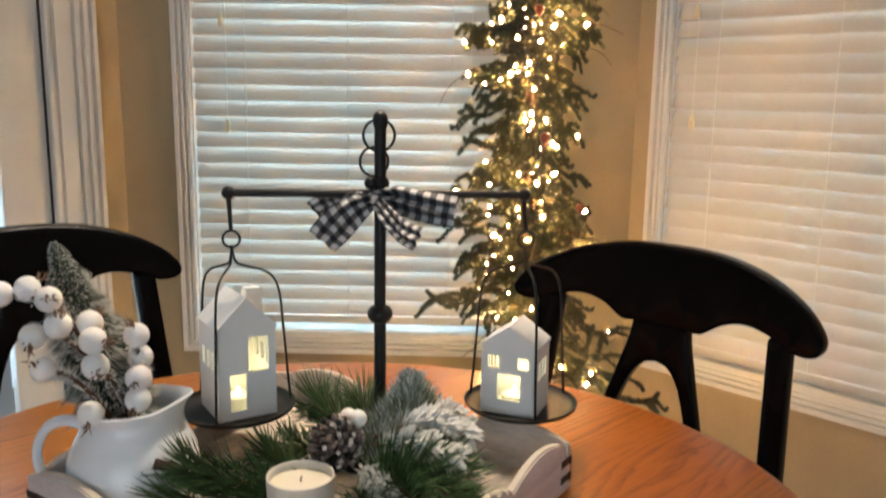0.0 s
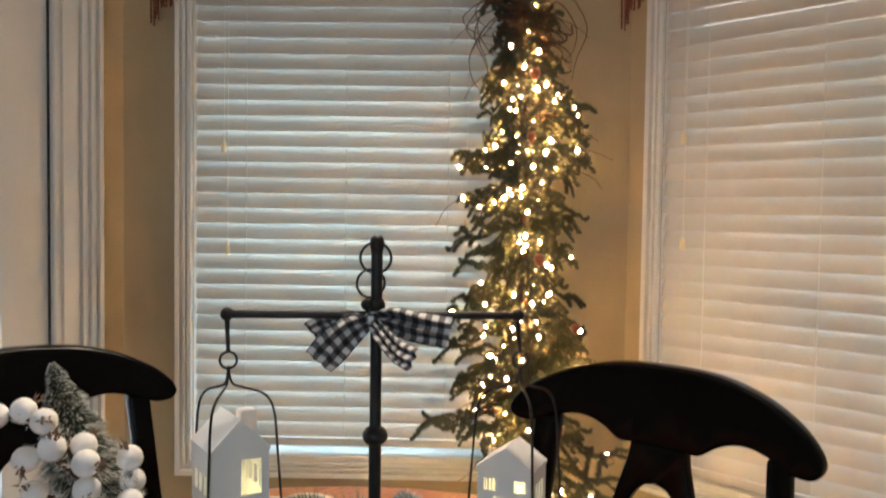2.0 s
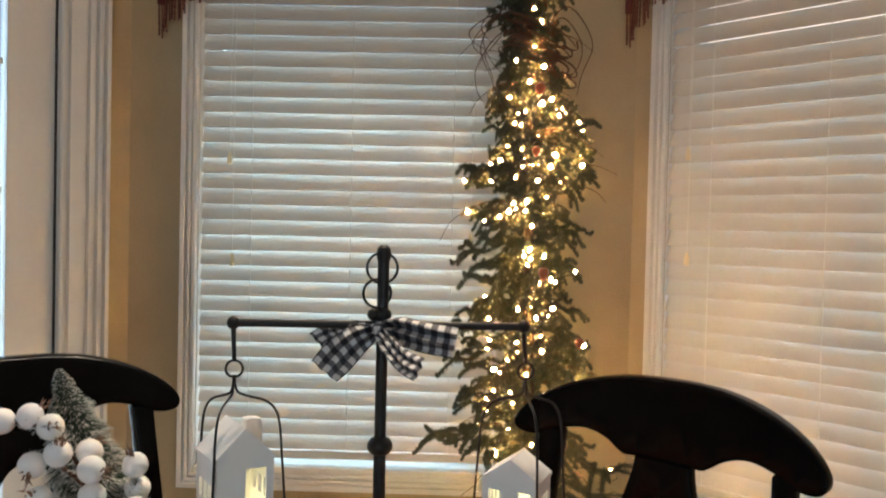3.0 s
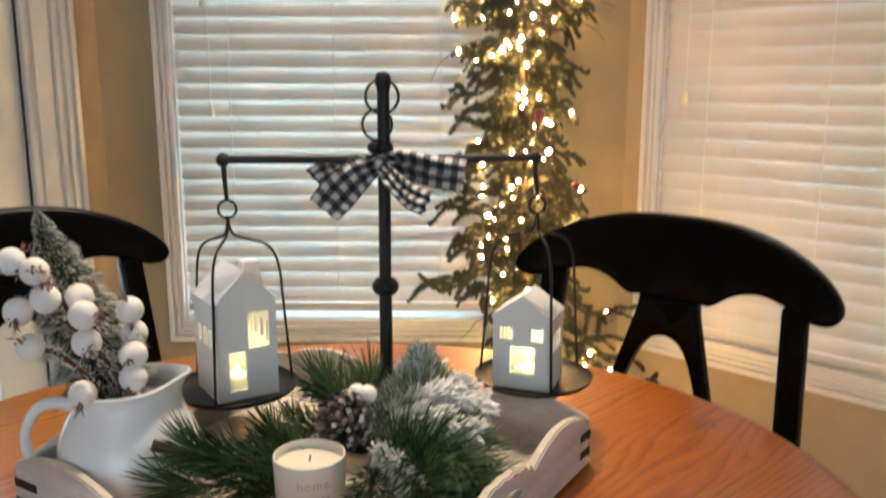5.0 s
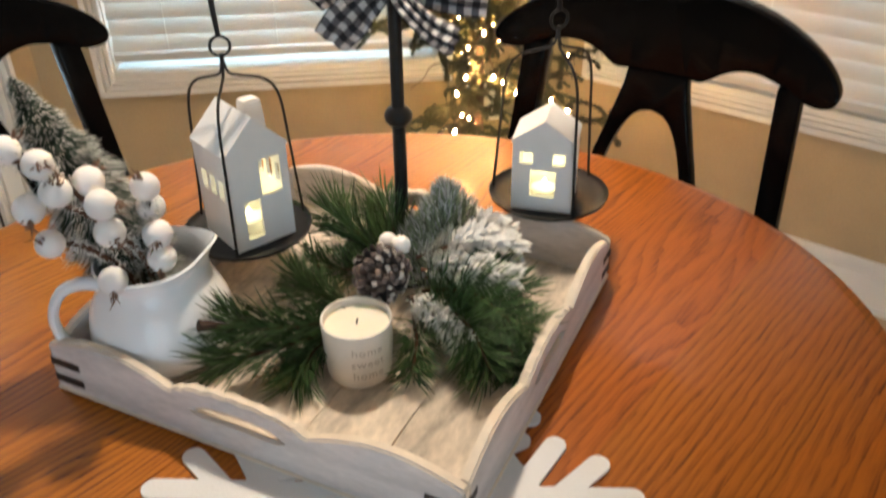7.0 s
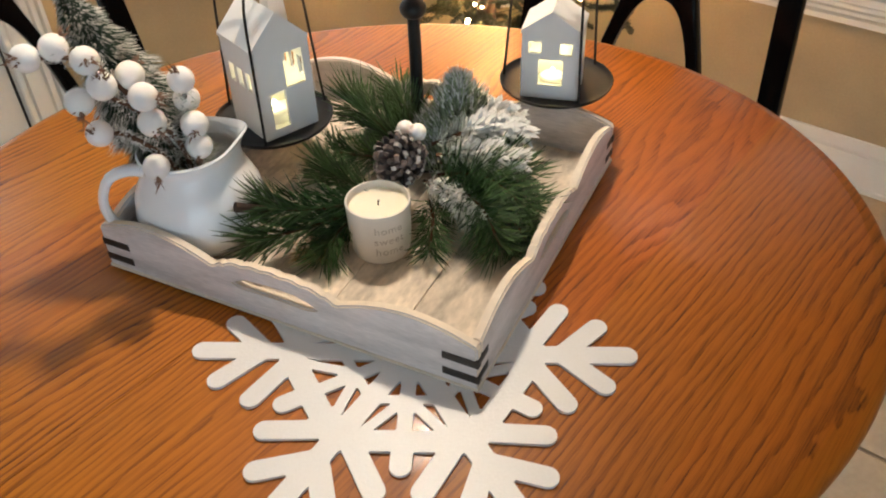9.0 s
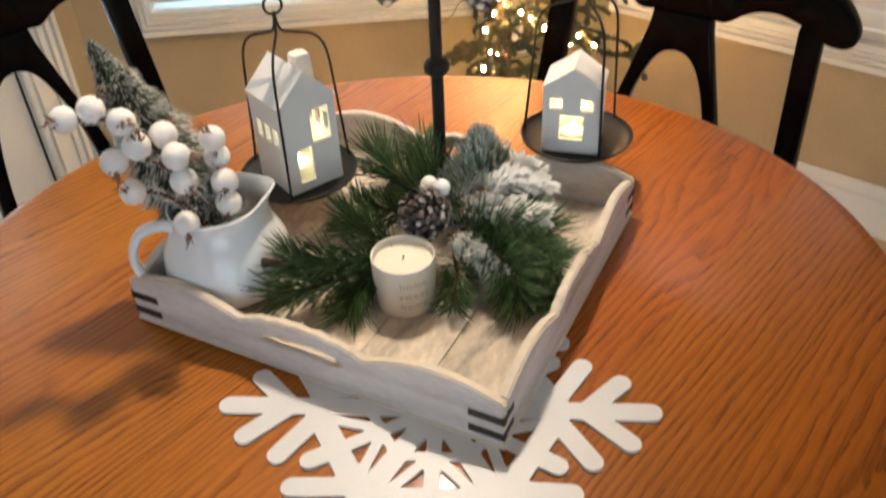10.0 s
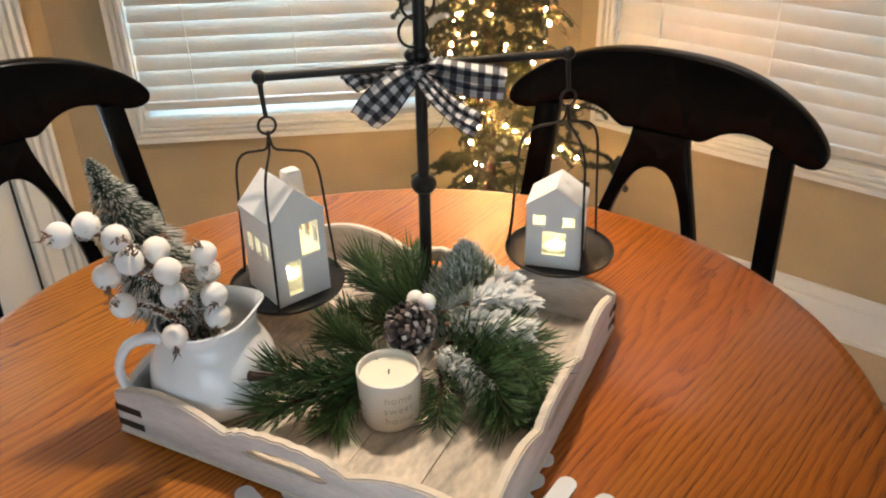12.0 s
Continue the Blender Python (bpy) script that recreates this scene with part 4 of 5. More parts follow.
candle()


# ---- balance with two hanging pans ----


def pierced(w, h, holes, thick, bm, m):
    """An upright panel w by h with rectangular holes, as a solid."""
    xs = sorted({0.0, w, *[v for a, b, _, _ in holes for v in (a, b)]})
    zs = sorted({0.0, h, *[v for _, _, a, b in holes for v in (a, b)]})
    for x0, x1 in zip(xs, xs[1:]):
        for z0, z1 in zip(zs, zs[1:]):
            cx, cz = (x0 + x1) / 2, (z0 + z1) / 2
            if any(a < cx < b and c < cz < d for a, b, c, d in holes):
                continue
            box((x1 - x0, thick, z1 - z0), (0, 0, 0), bm=bm, m=m @ pose(cx, thick / 2, cz))


def little_house(m, w, d, eave, apex, front, sides, chimney, label):
    ob = thing("ceramic_house", m, label, "house ornament", "lit houses on the balance")
    th = 0.0035
    bm = bmesh.new()
    fr = [(a * w, b * w, c * eave, e * eave) for a, b, c, e in front]
    sd = [(a * (d - 2 * th), b * (d - 2 * th), c * eave, e * eave) for a, b, c, e in sides]
    pierced(w, eave, fr, th, bm, pose(-w / 2, -d / 2, 0))
    pierced(w, eave, [], th, bm, pose(w / 2, d / 2, 0, 0, 0, 180))
    pierced(d - 2 * th, eave, sd, th, bm, pose(-w / 2, d / 2 - th, 0, 0, 0, -90))
    pierced(d - 2 * th, eave, sd, th, bm, pose(w / 2, -d / 2 + th, 0, 0, 0, 90))
    for y0, y1 in ((-d / 2, -d / 2 + th), (d / 2 - th, d / 2)):
        tri = [(-w / 2, eave), (w / 2, eave), (0, apex - 0.004)]
        a = [bm.verts.new((x, y0, z)) for x, z in tri]
        b = [bm.verts.new((x, y1, z)) for x, z in tri]
        bm.faces.new(a)
        bm.faces.new(b[::-1])
        for i in range(3):
            bm.faces.new((a[i], b[i], b[(i + 1) % 3], a[(i + 1) % 3]))
    part("shell", bm, BISQUE, ob, smooth=False)
    for s in (-1, 1):
        bm = bmesh.new()
        sec = [(0, apex - 0.0042), (s * (w / 2 + 0.0012), eave - 0.0012), (s * (w / 2 + 0.0012), eave + 0.0026), (0, apex)]
        a = [bm.verts.new((x, -d / 2 - 0.0008, z)) for x, z in sec]
        b = [bm.verts.new((x, d / 2 + 0.0008, z)) for x, z in sec]
        bm.faces.new(a)
        bm.faces.new(b[::-1])
        for i in range(4):
            bm.faces.new((a[i], b[i], b[(i + 1) % 4], a[(i + 1) % 4]))
        part("roof_slope", bm, BISQUE, ob, smooth=False)
    if chimney:
        x, y, z, r = chimney
        bm = box((r, r, z - eave - 0.004), (x, y, (z + eave + 0.004) / 2), 0.0045)
        for v in bm.verts:
            # slightly wider foot
            k = 1 + 0.22 * (z - v.co.z) / (z - eave)
            v.co.x, v.co.y = x + (v.co.x - x) * k, y + (v.co.y - y) * k
        part("chimney", bm, BISQUE, ob)
    part("floor_plate", box((w - 2 * th, d - 2 * th, 0.002), (0, 0, 0.0012)), BISQUE, ob)
    light = part("tea_light", lathe([(0, 0.002), (0.014, 0.002), (0.0145, 0.004), (0.0145, 0.014), (0.013, 0.0155), (0, 0.0155)], 20), PLATE, ob)
    part("flame", lathe([(0, 0.0155), (0.0022, 0.0165), (0.0030, 0.019), (0.0018, 0.023), (0, 0.025)], 12), FLAME, light, "glowing yellow flame bulb")
    # light of the battery tea light
    lamp("tea_light_glow", "POINT", 0.042, (1.0, 0.90, 0.46), m @ pose(0, 0, 0.036), radius=0.008)
    return ob


def balance():
    px, py = 0.007, 0.928
    ob = thing("balance_scale", pose(px, py, DECK), "black iron balance stand with two hanging pans, standing in the tray", "scale")
    g = lambda n, bm: in_world(n, bm, IRON, ob)
    g("base", lathe([(0, 0.0), (0.065, 0.0), (0.066, 0.003), (0.06, 0.006), (0.02, 0.009), (0.011, 0.016), (0.009, 0.022), (0, 0.022)], 40, m=pose(px, py, DECK)))
    g("pole", lathe([(0, 0.77), (0.0066, 0.77), (0.0066, 0.905), (0.0062, 0.93), (0.0062, 1.115), (0, 1.115)], 18, m=pose(px, py, 0)))
    g("knob", lathe([(0.006, 0.906), (0.010, 0.908), (0.0132, 0.9125), (0.0138, 0.916), (0.0132, 0.9195), (0.010, 0.924), (0.006, 0.926)], 20, m=pose(px, py, 0)))
    g("finial", lathe([(0, 1.112), (0.006, 1.112), (0.0075, 1.116), (0.0082, 1.121), (0.0070, 1.127), (0.004, 1.130), (0, 1.131)], 18, m=pose(px, py, 0)))
    g("hub", ball(0.0098, (px, py, 1.056), squash=0.9))
    g("hub_bead", ball(0.0070, (px - 0.009, py - 0.006, 1.057), squash=0.95))
    for cx, cz, r, tilt in ((px - 0.001, 1.106, 0.0162, 8), (px - 0.006, 1.079, 0.0150, 20)):
        t = radians(tilt)
        ring = [(cx + r * math.cos(a) * math.cos(t), py - 0.002 + r * math.cos(a) * math.sin(t), cz + r * math.sin(a)) for a in [2 * math.pi * i / 28 for i in range(28)]]
        g("ring", tube(ring, 0.0015, 7, closed=True))
    ends = (Vector((-0.148, 0.913, 1.0455)), Vector((0.158, 0.940, 1.0455)))
    g("cross_arm", tube(ends, 0.0043, 12))
    for k, e in enumerate(ends):
        g("arm_end", ball(0.0072, e))
        c = Vector((-0.146, 0.911, 0)) if k == 0 else Vector((0.1615, 0.942, 0))
        g("hook_rod", tube([e, e + Vector((0.0006, -0.001, -0.018)), Vector((c.x, c.y, 1.006))], [0.0030, 0.0024, 0.0022], 8))
        t = radians(10)
        ring = [(c.x + 0.0084 * math.cos(a), c.y + 0.002 * math.cos(a), 0.9975 + 0.0088 * math.sin(a)) for a in [2 * math.pi * i / 24 for i in range(24)]]
        g("hook_ring", tube(ring, 0.0014, 7, closed=True))
        pan = g("pan", lathe([(0, 0.8115), (0.050, 0.8115), (0.058, 0.8120), (0.0615, 0.8150), (0.0625, 0.8180), (0.0612, 0.8182), (0.0595, 0.8160), (0.0565, 0.8140), (0.048, 0.8135), (0, 0.8135)], 48, m=pose(c.x, c.y, 0)))
        turn = (-95, 26, 146) if k == 0 else (-79, 30, 158)
        for a in turn:
            d = Vector((math.cos(radians(a)), math.sin(radians(a)), 0))
            prof = ((0.0006, 0.991), (0.0012, 0.982), (0.005, 0.972), (0.018, 0.967), (0.034, 0.9615), (0.0445, 0.951), (0.0495, 0.934), (0.052, 0.905), (0.0565, 0.845), (0.0592, 0.8145))
            g("hanger_wire", tube([c + d * r + Vector((0, 0, z)) for r, z in prof], 0.0014, 7, n=30))


balance()
PAN = 0.8137
little_house(pose(-0.1428, 0.9078, PAN, 0, 0, 33.5), 0.0615, 0.0640, 0.0950, 0.1290,
             [(0.52, 0.87, 0.52, 0.91), (0.2, 0.48, 0.10, 0.51)], [(0.12, 0.29, 0.53, 0.74), (0.40, 0.58, 0.53, 0.74), (0.68, 0.86, 0.53, 0.74)],
             (0.0190, 0.006, 0.1305, 0.0180), "tall white ceramic house with chimney and glowing windows, on the pan")
little_house(pose(0.1538, 0.9292, PAN, 0, 0, -20.8), 0.0605, 0.0500, 0.0735, 0.0975,
             [(0.115, 0.335, 0.69, 0.87), (0.65, 0.86, 0.69, 0.87), (0.30, 0.72, 0.22, 0.61)], [(0.14, 0.32, 0.52, 0.8), (0.42, 0.59, 0.52, 0.8), (0.68, 0.85, 0.52, 0.8)],
             None, "small white ceramic cottage with glowing windows, on the pan")


def bow():
    k = Vector((0.004, 0.916, 1.043))
    ob = thing("ribbon_bow", pose(*k), "black and white gingham ribbon bow tied to the balance", "bow")

    def strip(name, line, width, wave=0.003, phase=0.0, n=28, j=12):
        """line: centre points; width: vectors across, start and end."""
        pts = smooth_line(line, n)
        bm = bmesh.new()
        uv = bm.loops.layers.uv.new("weave")
        w = smooth_line(width, n)
        run_len = 0.0
        grid = []
        for i, q in enumerate(pts):
            if i:
                run_len += (q - pts[i - 1]).length
            d = (pts[min(i + 1, n - 1)] - pts[max(i - 1, 0)]).normalized()
            nrm = d.cross(w[i]).normalized()
            u = i / (n - 1)
            row = []
            for s in range(j + 1):
                f = s / j - 0.5
                fold = wave * math.sin(f * 15 + phase + u * 2) * (1.25 - 0.7 * u) + 0.002 * math.sin(u * 9 + phase + f * 3)
                row.append((bm.verts.new(q + w[i] * f + nrm * fold), run_len, f * 0.036))
            grid.append(row)
        for i in range(n - 1):
            for s in range(j):
                c = (grid[i][s], grid[i + 1][s], grid[i + 1][s + 1], grid[i][s + 1])
                f = bm.faces.new([q[0] for q in c])
                for lp, q in zip(f.loops, c):
                    lp[uv].uv = (q[1] / 0.0135, q[2] / 0.0135 + 0.25)
        ob2 = in_world(name, bm, RIBBON, ob)
        mod = ob2.modifiers.new("thickness", "SOLIDIFY")
        mod.thickness = 0.0006
        return ob2

    strip("left_tail", [k, (-0.018, 0.906, 1.031), (-0.036, 0.905, 1.014), (-0.051, 0.909, 0.997)], [(-0.006, 0.002, 0.012), (-0.018, 0.004, 0.025), (-0.026, 0.002, 0.026), (-0.025, -0.004, 0.024)], 0.0035, 0.4)
    strip("left_fold", [k, (-0.026, 0.922, 1.040), (-0.052, 0.938, 1.031), (-0.064, 0.941, 1.024)], [(0, 0, 0.010), (-0.006, 0.01, 0.018), (-0.012, 0.004, 0.020), (-0.016, 0.002, 0.018)], 0.0025, 1.4)
    strip("right_tail", [k, (0.022, 0.904, 1.044), (0.050, 0.897, 1.038), (0.0855, 0.892, 1.033)], [(0.004, 0, 0.012), (0.004, 0.006, 0.026), (0.003, 0.008, 0.031), (0.004, 0.003, 0.031)], 0.0070, 2.1)
    strip("lower_tail", [k, (0.016, 0.892, 1.030), (0.034, 0.868, 1.017), (0.051, 0.842, 1.013)], [(0.006, 0, 0.009), (0.010, 0.004, 0.014), (0.008, 0.006, 0.020), (0.005, 0.004, 0.022)], 0.003, 0.9)
    bm = ball(0.0065, k + Vector((0, -0.004, 0)), seg=14)
    uv = bm.loops.layers.uv.new("weave")
    for f in bm.faces:
        for lp in f.loops:
            lp[uv].uv = (lp.vert.co.x / 0.0135, lp.vert.co.z / 0.0135)
    in_world("knot", bm, RIBBON, ob)
    bm = tube([(0.007 + 0.0085 * math.cos(a), 0.928 + 0.0085 * math.sin(a), 1.049 + 0.002 * math.sin(a)) for a in [2 * math.pi * i / 20 for i in range(20)]], 0.003, 8, closed=True)
    uv = bm.loops.layers.uv.new("weave")
    for f in bm.faces:
        for lp in f.loops:
            lp[uv].uv = (lp.vert.co.x / 0.0135, lp.vert.co.z / 0.0135)
    in_world("wrap", bm, RIBBON, ob)


bow()

# ---- evergreen pick in the tray ----


def sprig(ob, name, line, length, count, mat, seed, thick=0.0007, forward=0.7, start=0.05, label="", lift=0.15):
    local = random.Random(seed)
    pts = smooth_line(line, 24)
    in_world("stem", tube(pts, [0.0022, 0.001], 6), TWIG, ob)
    items = []
    for _ in range(count):
        u = local.uniform(start, 1.0) * 23
        i = min(int(u), 22)
        q = pts[i].lerp(pts[i + 1], u - i)
        d = (pts[i + 1] - pts[i]).normalized()
        r = Vector((local.gauss(0, 1), local.gauss(0, 1), local.gauss(0, 1)))
        r = (r - d * r.dot(d)).normalized()
        way = (r + d * forward * local.uniform(0.5, 1.7) + Vector((0, 0, lift))).normalized() * length * local.uniform(0.6, 1.15)
        tip = TRAY.inverted() @ (q + way)
        if tip.z < 0.052:
            # needles bend up against the tray's sides
            lim = Vector((min(1, 0.176 / max(abs(tip.x), 1e-6)), min(1, 0.164 / max(abs(tip.y), 1e-6)), 1))
            way = TRAY @ Vector((tip.x * lim.x, tip.y * lim.y, tip.z)) - q
        if (q + way).z < DECK + 0.002:
            way.z = DECK + 0.002 + local.uniform(0, 0.004) - q.z
        items.append((q, way, thick))
    return spikes_in_world(name, items, mat, ob, label, "stuff")


def tuft(ob, low, top, wide):
    """A dense pointed clump of upswept needles, green within and white at the tips."""
    local = random.Random(77)
    axis = (top - low).normalized()
    side = axis.orthogonal().normalized()
    other = axis.cross(side)
    in_world("stem", tube([low, (low + top) / 2, top], [0.0022, 0.001], 6), TWIG, ob)
    green, white = [], []
    for _ in range(4400):
        u = local.random() ** 1.35
        a = local.uniform(0, 2 * math.pi)
        d = math.cos(a) * side + math.sin(a) * other
        rad = wide * (1 - u) ** 0.85 + 0.002
        root = low.lerp(top, u * 0.95) + d * rad * local.uniform(0.0, 0.8)
        way = (d * local.uniform(0.15, 0.75) + axis * local.uniform(0.6, 1.0)).normalized() * local.uniform(0.014, 0.026) * (1 - 0.35 * u)
        green.append((root, way, 0.0009))
        if local.random() < 0.42:
            white.append((root + way * 0.5, way * 0.58, 0.0011))
    spikes_in_world("frosted_needles", green, DUSTGREEN, ob, "frosted grey-green needles", "stuff")
    spikes_in_world("snowy_needles", white, FROST, ob, "snow-dusted needle tips", "stuff")


def pine_cone(ob, c, r):
    cone = in_world("pine_cone", ball(r * 0.55, c, seg=12), CONE, ob, "brown pine cone with whitened scales")
    local = random.Random(21)
    axis = Vector((-0.35, -0.75, 0.55)).normalized()
    side = axis.orthogonal().normalized()
    other = axis.cross(side)
    bm = bmesh.new()
    n = 120
    for k in range(n):
        f = 1 - 2 * (k + 0.5) / n
        a = k * 2.39996
        d = (axis * f + (math.cos(a) * side + math.sin(a) * other) * math.sqrt(1 - f * f)).normalized()
        t = d.cross(axis).normalized()
        u = (d * 0.75 + axis * 0.65).normalized()
        base = c + d * r * 0.45
        tip = c + d * r * local.uniform(0.88, 1.12) + axis * r * local.uniform(0.12, 0.34)
        w = r * local.uniform(0.09, 0.18)
        nrm = (tip - base).cross(t).normalized() * r * 0.07
        ring0 = [base + t * w * 0.5 + nrm, base - t * w * 0.5 + nrm, base - t * w * 0.5 - nrm, base + t * w * 0.5 - nrm]
        mid = base.lerp(tip, 0.75)
        ring1 = [mid + t * w + nrm, mid - t * w + nrm, mid - t * w - nrm, mid + t * w - nrm]
        ring2 = [tip + t * w * 0.55 + nrm * 1.3, tip - t * w * 0.55 + nrm * 1.3, tip - t * w * 0.55 - nrm, tip + t * w * 0.55 - nrm]
        rings = [[bm.verts.new(p) for p in q] for q in (ring0, ring1, ring2)]
        for p, q in zip(rings, rings[1:]):
            for i in range(4):
                bm.faces.new((p[i], p[(i + 1) % 4], q[(i + 1) % 4], q[i]))
        bm.faces.new(rings[0])
        rime = [bm.faces.new(rings[2][::-1])]
        rime += [f for f in rings[2][0].link_faces if f not in rime]
        if local.random() < 0.28:
            for f in rime:
                f.material_index = 1
    s = mesh_of(bm, "scale_layer", CONE, smooth=False)
    s.materials.append(RIME)
    s2 = new("scale_layer", s)
    s2["kind"] = "stuff"
    s2.parent = cone
    s2["label"] = "whitened overlapping scales"


def evergreen_pick():
    ob = thing("evergreen_pick", pose(0.02, 0.80, DECK), "green and frosted pine sprigs with a cone and white berries", "evergreen pick")
    S = lambda *a, **k: sprig(ob, *a, **k)
    z = DECK
    S("green_needles", [(-0.005, 0.86, z + .025), (-0.035, 0.90, z + .04), (-0.062, 0.935, z + .045)], 0.054, 414, NEEDLE, 1, forward=1.2, lift=0.4)
    S("green_needles", [(0.00, 0.86, z + .025), (-0.005, 0.90, z + .045), (-0.012, 0.935, z + .055)], 0.048, 310, NEEDLE, 2, forward=1.2, lift=0.4)
    S("green_needles", [(-0.01, 0.86, z + .02), (-0.05, 0.87, z + .022), (-0.085, 0.885, z + .022)], 0.034, 284, NEEDLE, 15)
    S("green_needles", [(0.015, 0.80, z + .04), (0.055, 0.775, z + .052), (0.095, 0.745, z + .03)], 0.042, 656, NEEDLE, 3)
    S("green_needles", [(0.015, 0.79, z + .035), (0.045, 0.745, z + .045), (0.062, 0.705, z + .022)], 0.040, 656, NEEDLE, 4)
    S("green_needles", [(0.03, 0.80, z + .04), (0.07, 0.80, z + .05), (0.105, 0.79, z + .035)], 0.036, 483, NEEDLE, 5)
    S("green_needles", [(0.03, 0.78, z + .02), (0.075, 0.745, z + .022), (0.088, 0.715, z + .015)], 0.036, 483, NEEDLE, 6)
    S("green_needles", [(0.005, 0.775, z + .03), (0.004, 0.745, z + .025), (-0.003, 0.718, z + .012)], 0.028, 284, NEEDLE, 7)
    S("green_needles", [(0.02, 0.82, z + .04), (0.05, 0.85, z + .045), (0.075, 0.865, z + .03)], 0.036, 362, NEEDLE, 8)
    tuft(ob, Vector((0.044, 0.852, z + 0.020)), Vector((0.045, 0.873, z + 0.106)), 0.078)
    S("frosted_needles", [(0.012, 0.825, z + .06), (0.05, 0.82, z + .074), (0.092, 0.826, z + .062)], 0.026, 420, FROSTGREEN, 11, 0.0008, 0.8)
    S("snowy_needles", [(0.035, 0.815, z + .072), (0.065, 0.818, z + .080), (0.098, 0.826, z + .066)], 0.022, 340, SNOW, 12, 0.0025, 1.2, label="thick white flocked needles")
    S("snowy_needles", [(0.060, 0.83, z + .072), (0.078, 0.842, z + .078), (0.098, 0.846, z + .066)], 0.020, 210, SNOW, 13, 0.0025, 1.2)
    S("frosted_needles", [(0.015, 0.805, z + .060), (0.048, 0.785, z + .068), (0.088, 0.782, z + .058)], 0.024, 420, FROSTGREEN, 22, 0.0009, 0.8)
    S("snowy_needles", [(0.025, 0.800, z + .066), (0.052, 0.787, z + .073), (0.090, 0.784, z + .060)], 0.020, 190, SNOW, 23, 0.0022, 1.2)
    S("snowy_needles", [(0.004, 0.782, z + .048), (0.022, 0.757, z + .045), (0.040, 0.735, z + .034)], 0.017, 260, SNOW, 14, 0.0021, 1.0)
    S("frosted_needles", [(0.0, 0.785, z + .045), (0.020, 0.757, z + .042), (0.036, 0.737, z + .032)], 0.022, 300, FROSTGREEN, 16, 0.0007, 0.8)
    pine_cone(ob, Vector((-0.019, 0.797, 0.824)), 0.025)
    for c in ((-0.013, 0.822, 0.842), (-0.002, 0.808, 0.846)):
        in_world("berry", ball(0.0085, c, seg=18), BERRY, ob, "white berry")


evergreen_pick()


def loose_sprig():
    z = DECK
    ob = thing("pine_sprig", pose(-0.06, 0.785, z), "short green pine sprig with long needles lying in the tray", "pine sprig")
    S = lambda *a, **k: sprig(ob, *a, **k)
    S("green_needles", [(-0.035, 0.797, z + .022), (-0.100, 0.762, z + .040), (-0.142, 0.744, z + .058)], 0.043, 441, NEEDLE, 31, forward=1.5, thick=0.00075, lift=0.35)
    S("green_needles", [(-0.055, 0.785, z + .020), (-0.112, 0.748, z + .030), (-0.152, 0.729, z + .036)], 0.044, 358, NEEDLE, 32, forward=1.6, thick=0.00075)
    S("green_needles", [(-0.045, 0.805, z + .02), (-0.075, 0.825, z + .025), (-0.095, 0.84, z + .03)], 0.040, 329, NEEDLE, 33, forward=1.3)
    S("green_needles", [(-0.06, 0.785, z + .018), (-0.085, 0.752, z + .018), (-0.098, 0.728, z + .012)], 0.038, 329, NEEDLE, 34, forward=1.2)
    S("dry_needles", [(-0.07, 0.79, z + .012), (-0.10, 0.755, z + .010), (-0.115, 0.735, z + .008)], 0.032, 160, DRY, 35)
    in_world("cut_end", tube([(-0.144, 0.742, z + .059), (-0.158, 0.737, z + .066), (-0.169, 0.733, z + .071)], [0.0032, 0.0042, 0.0048], 8), BARK, ob, "rough brown cut twig end")


loose_sprig()

# ---- lit tree in the corner ----


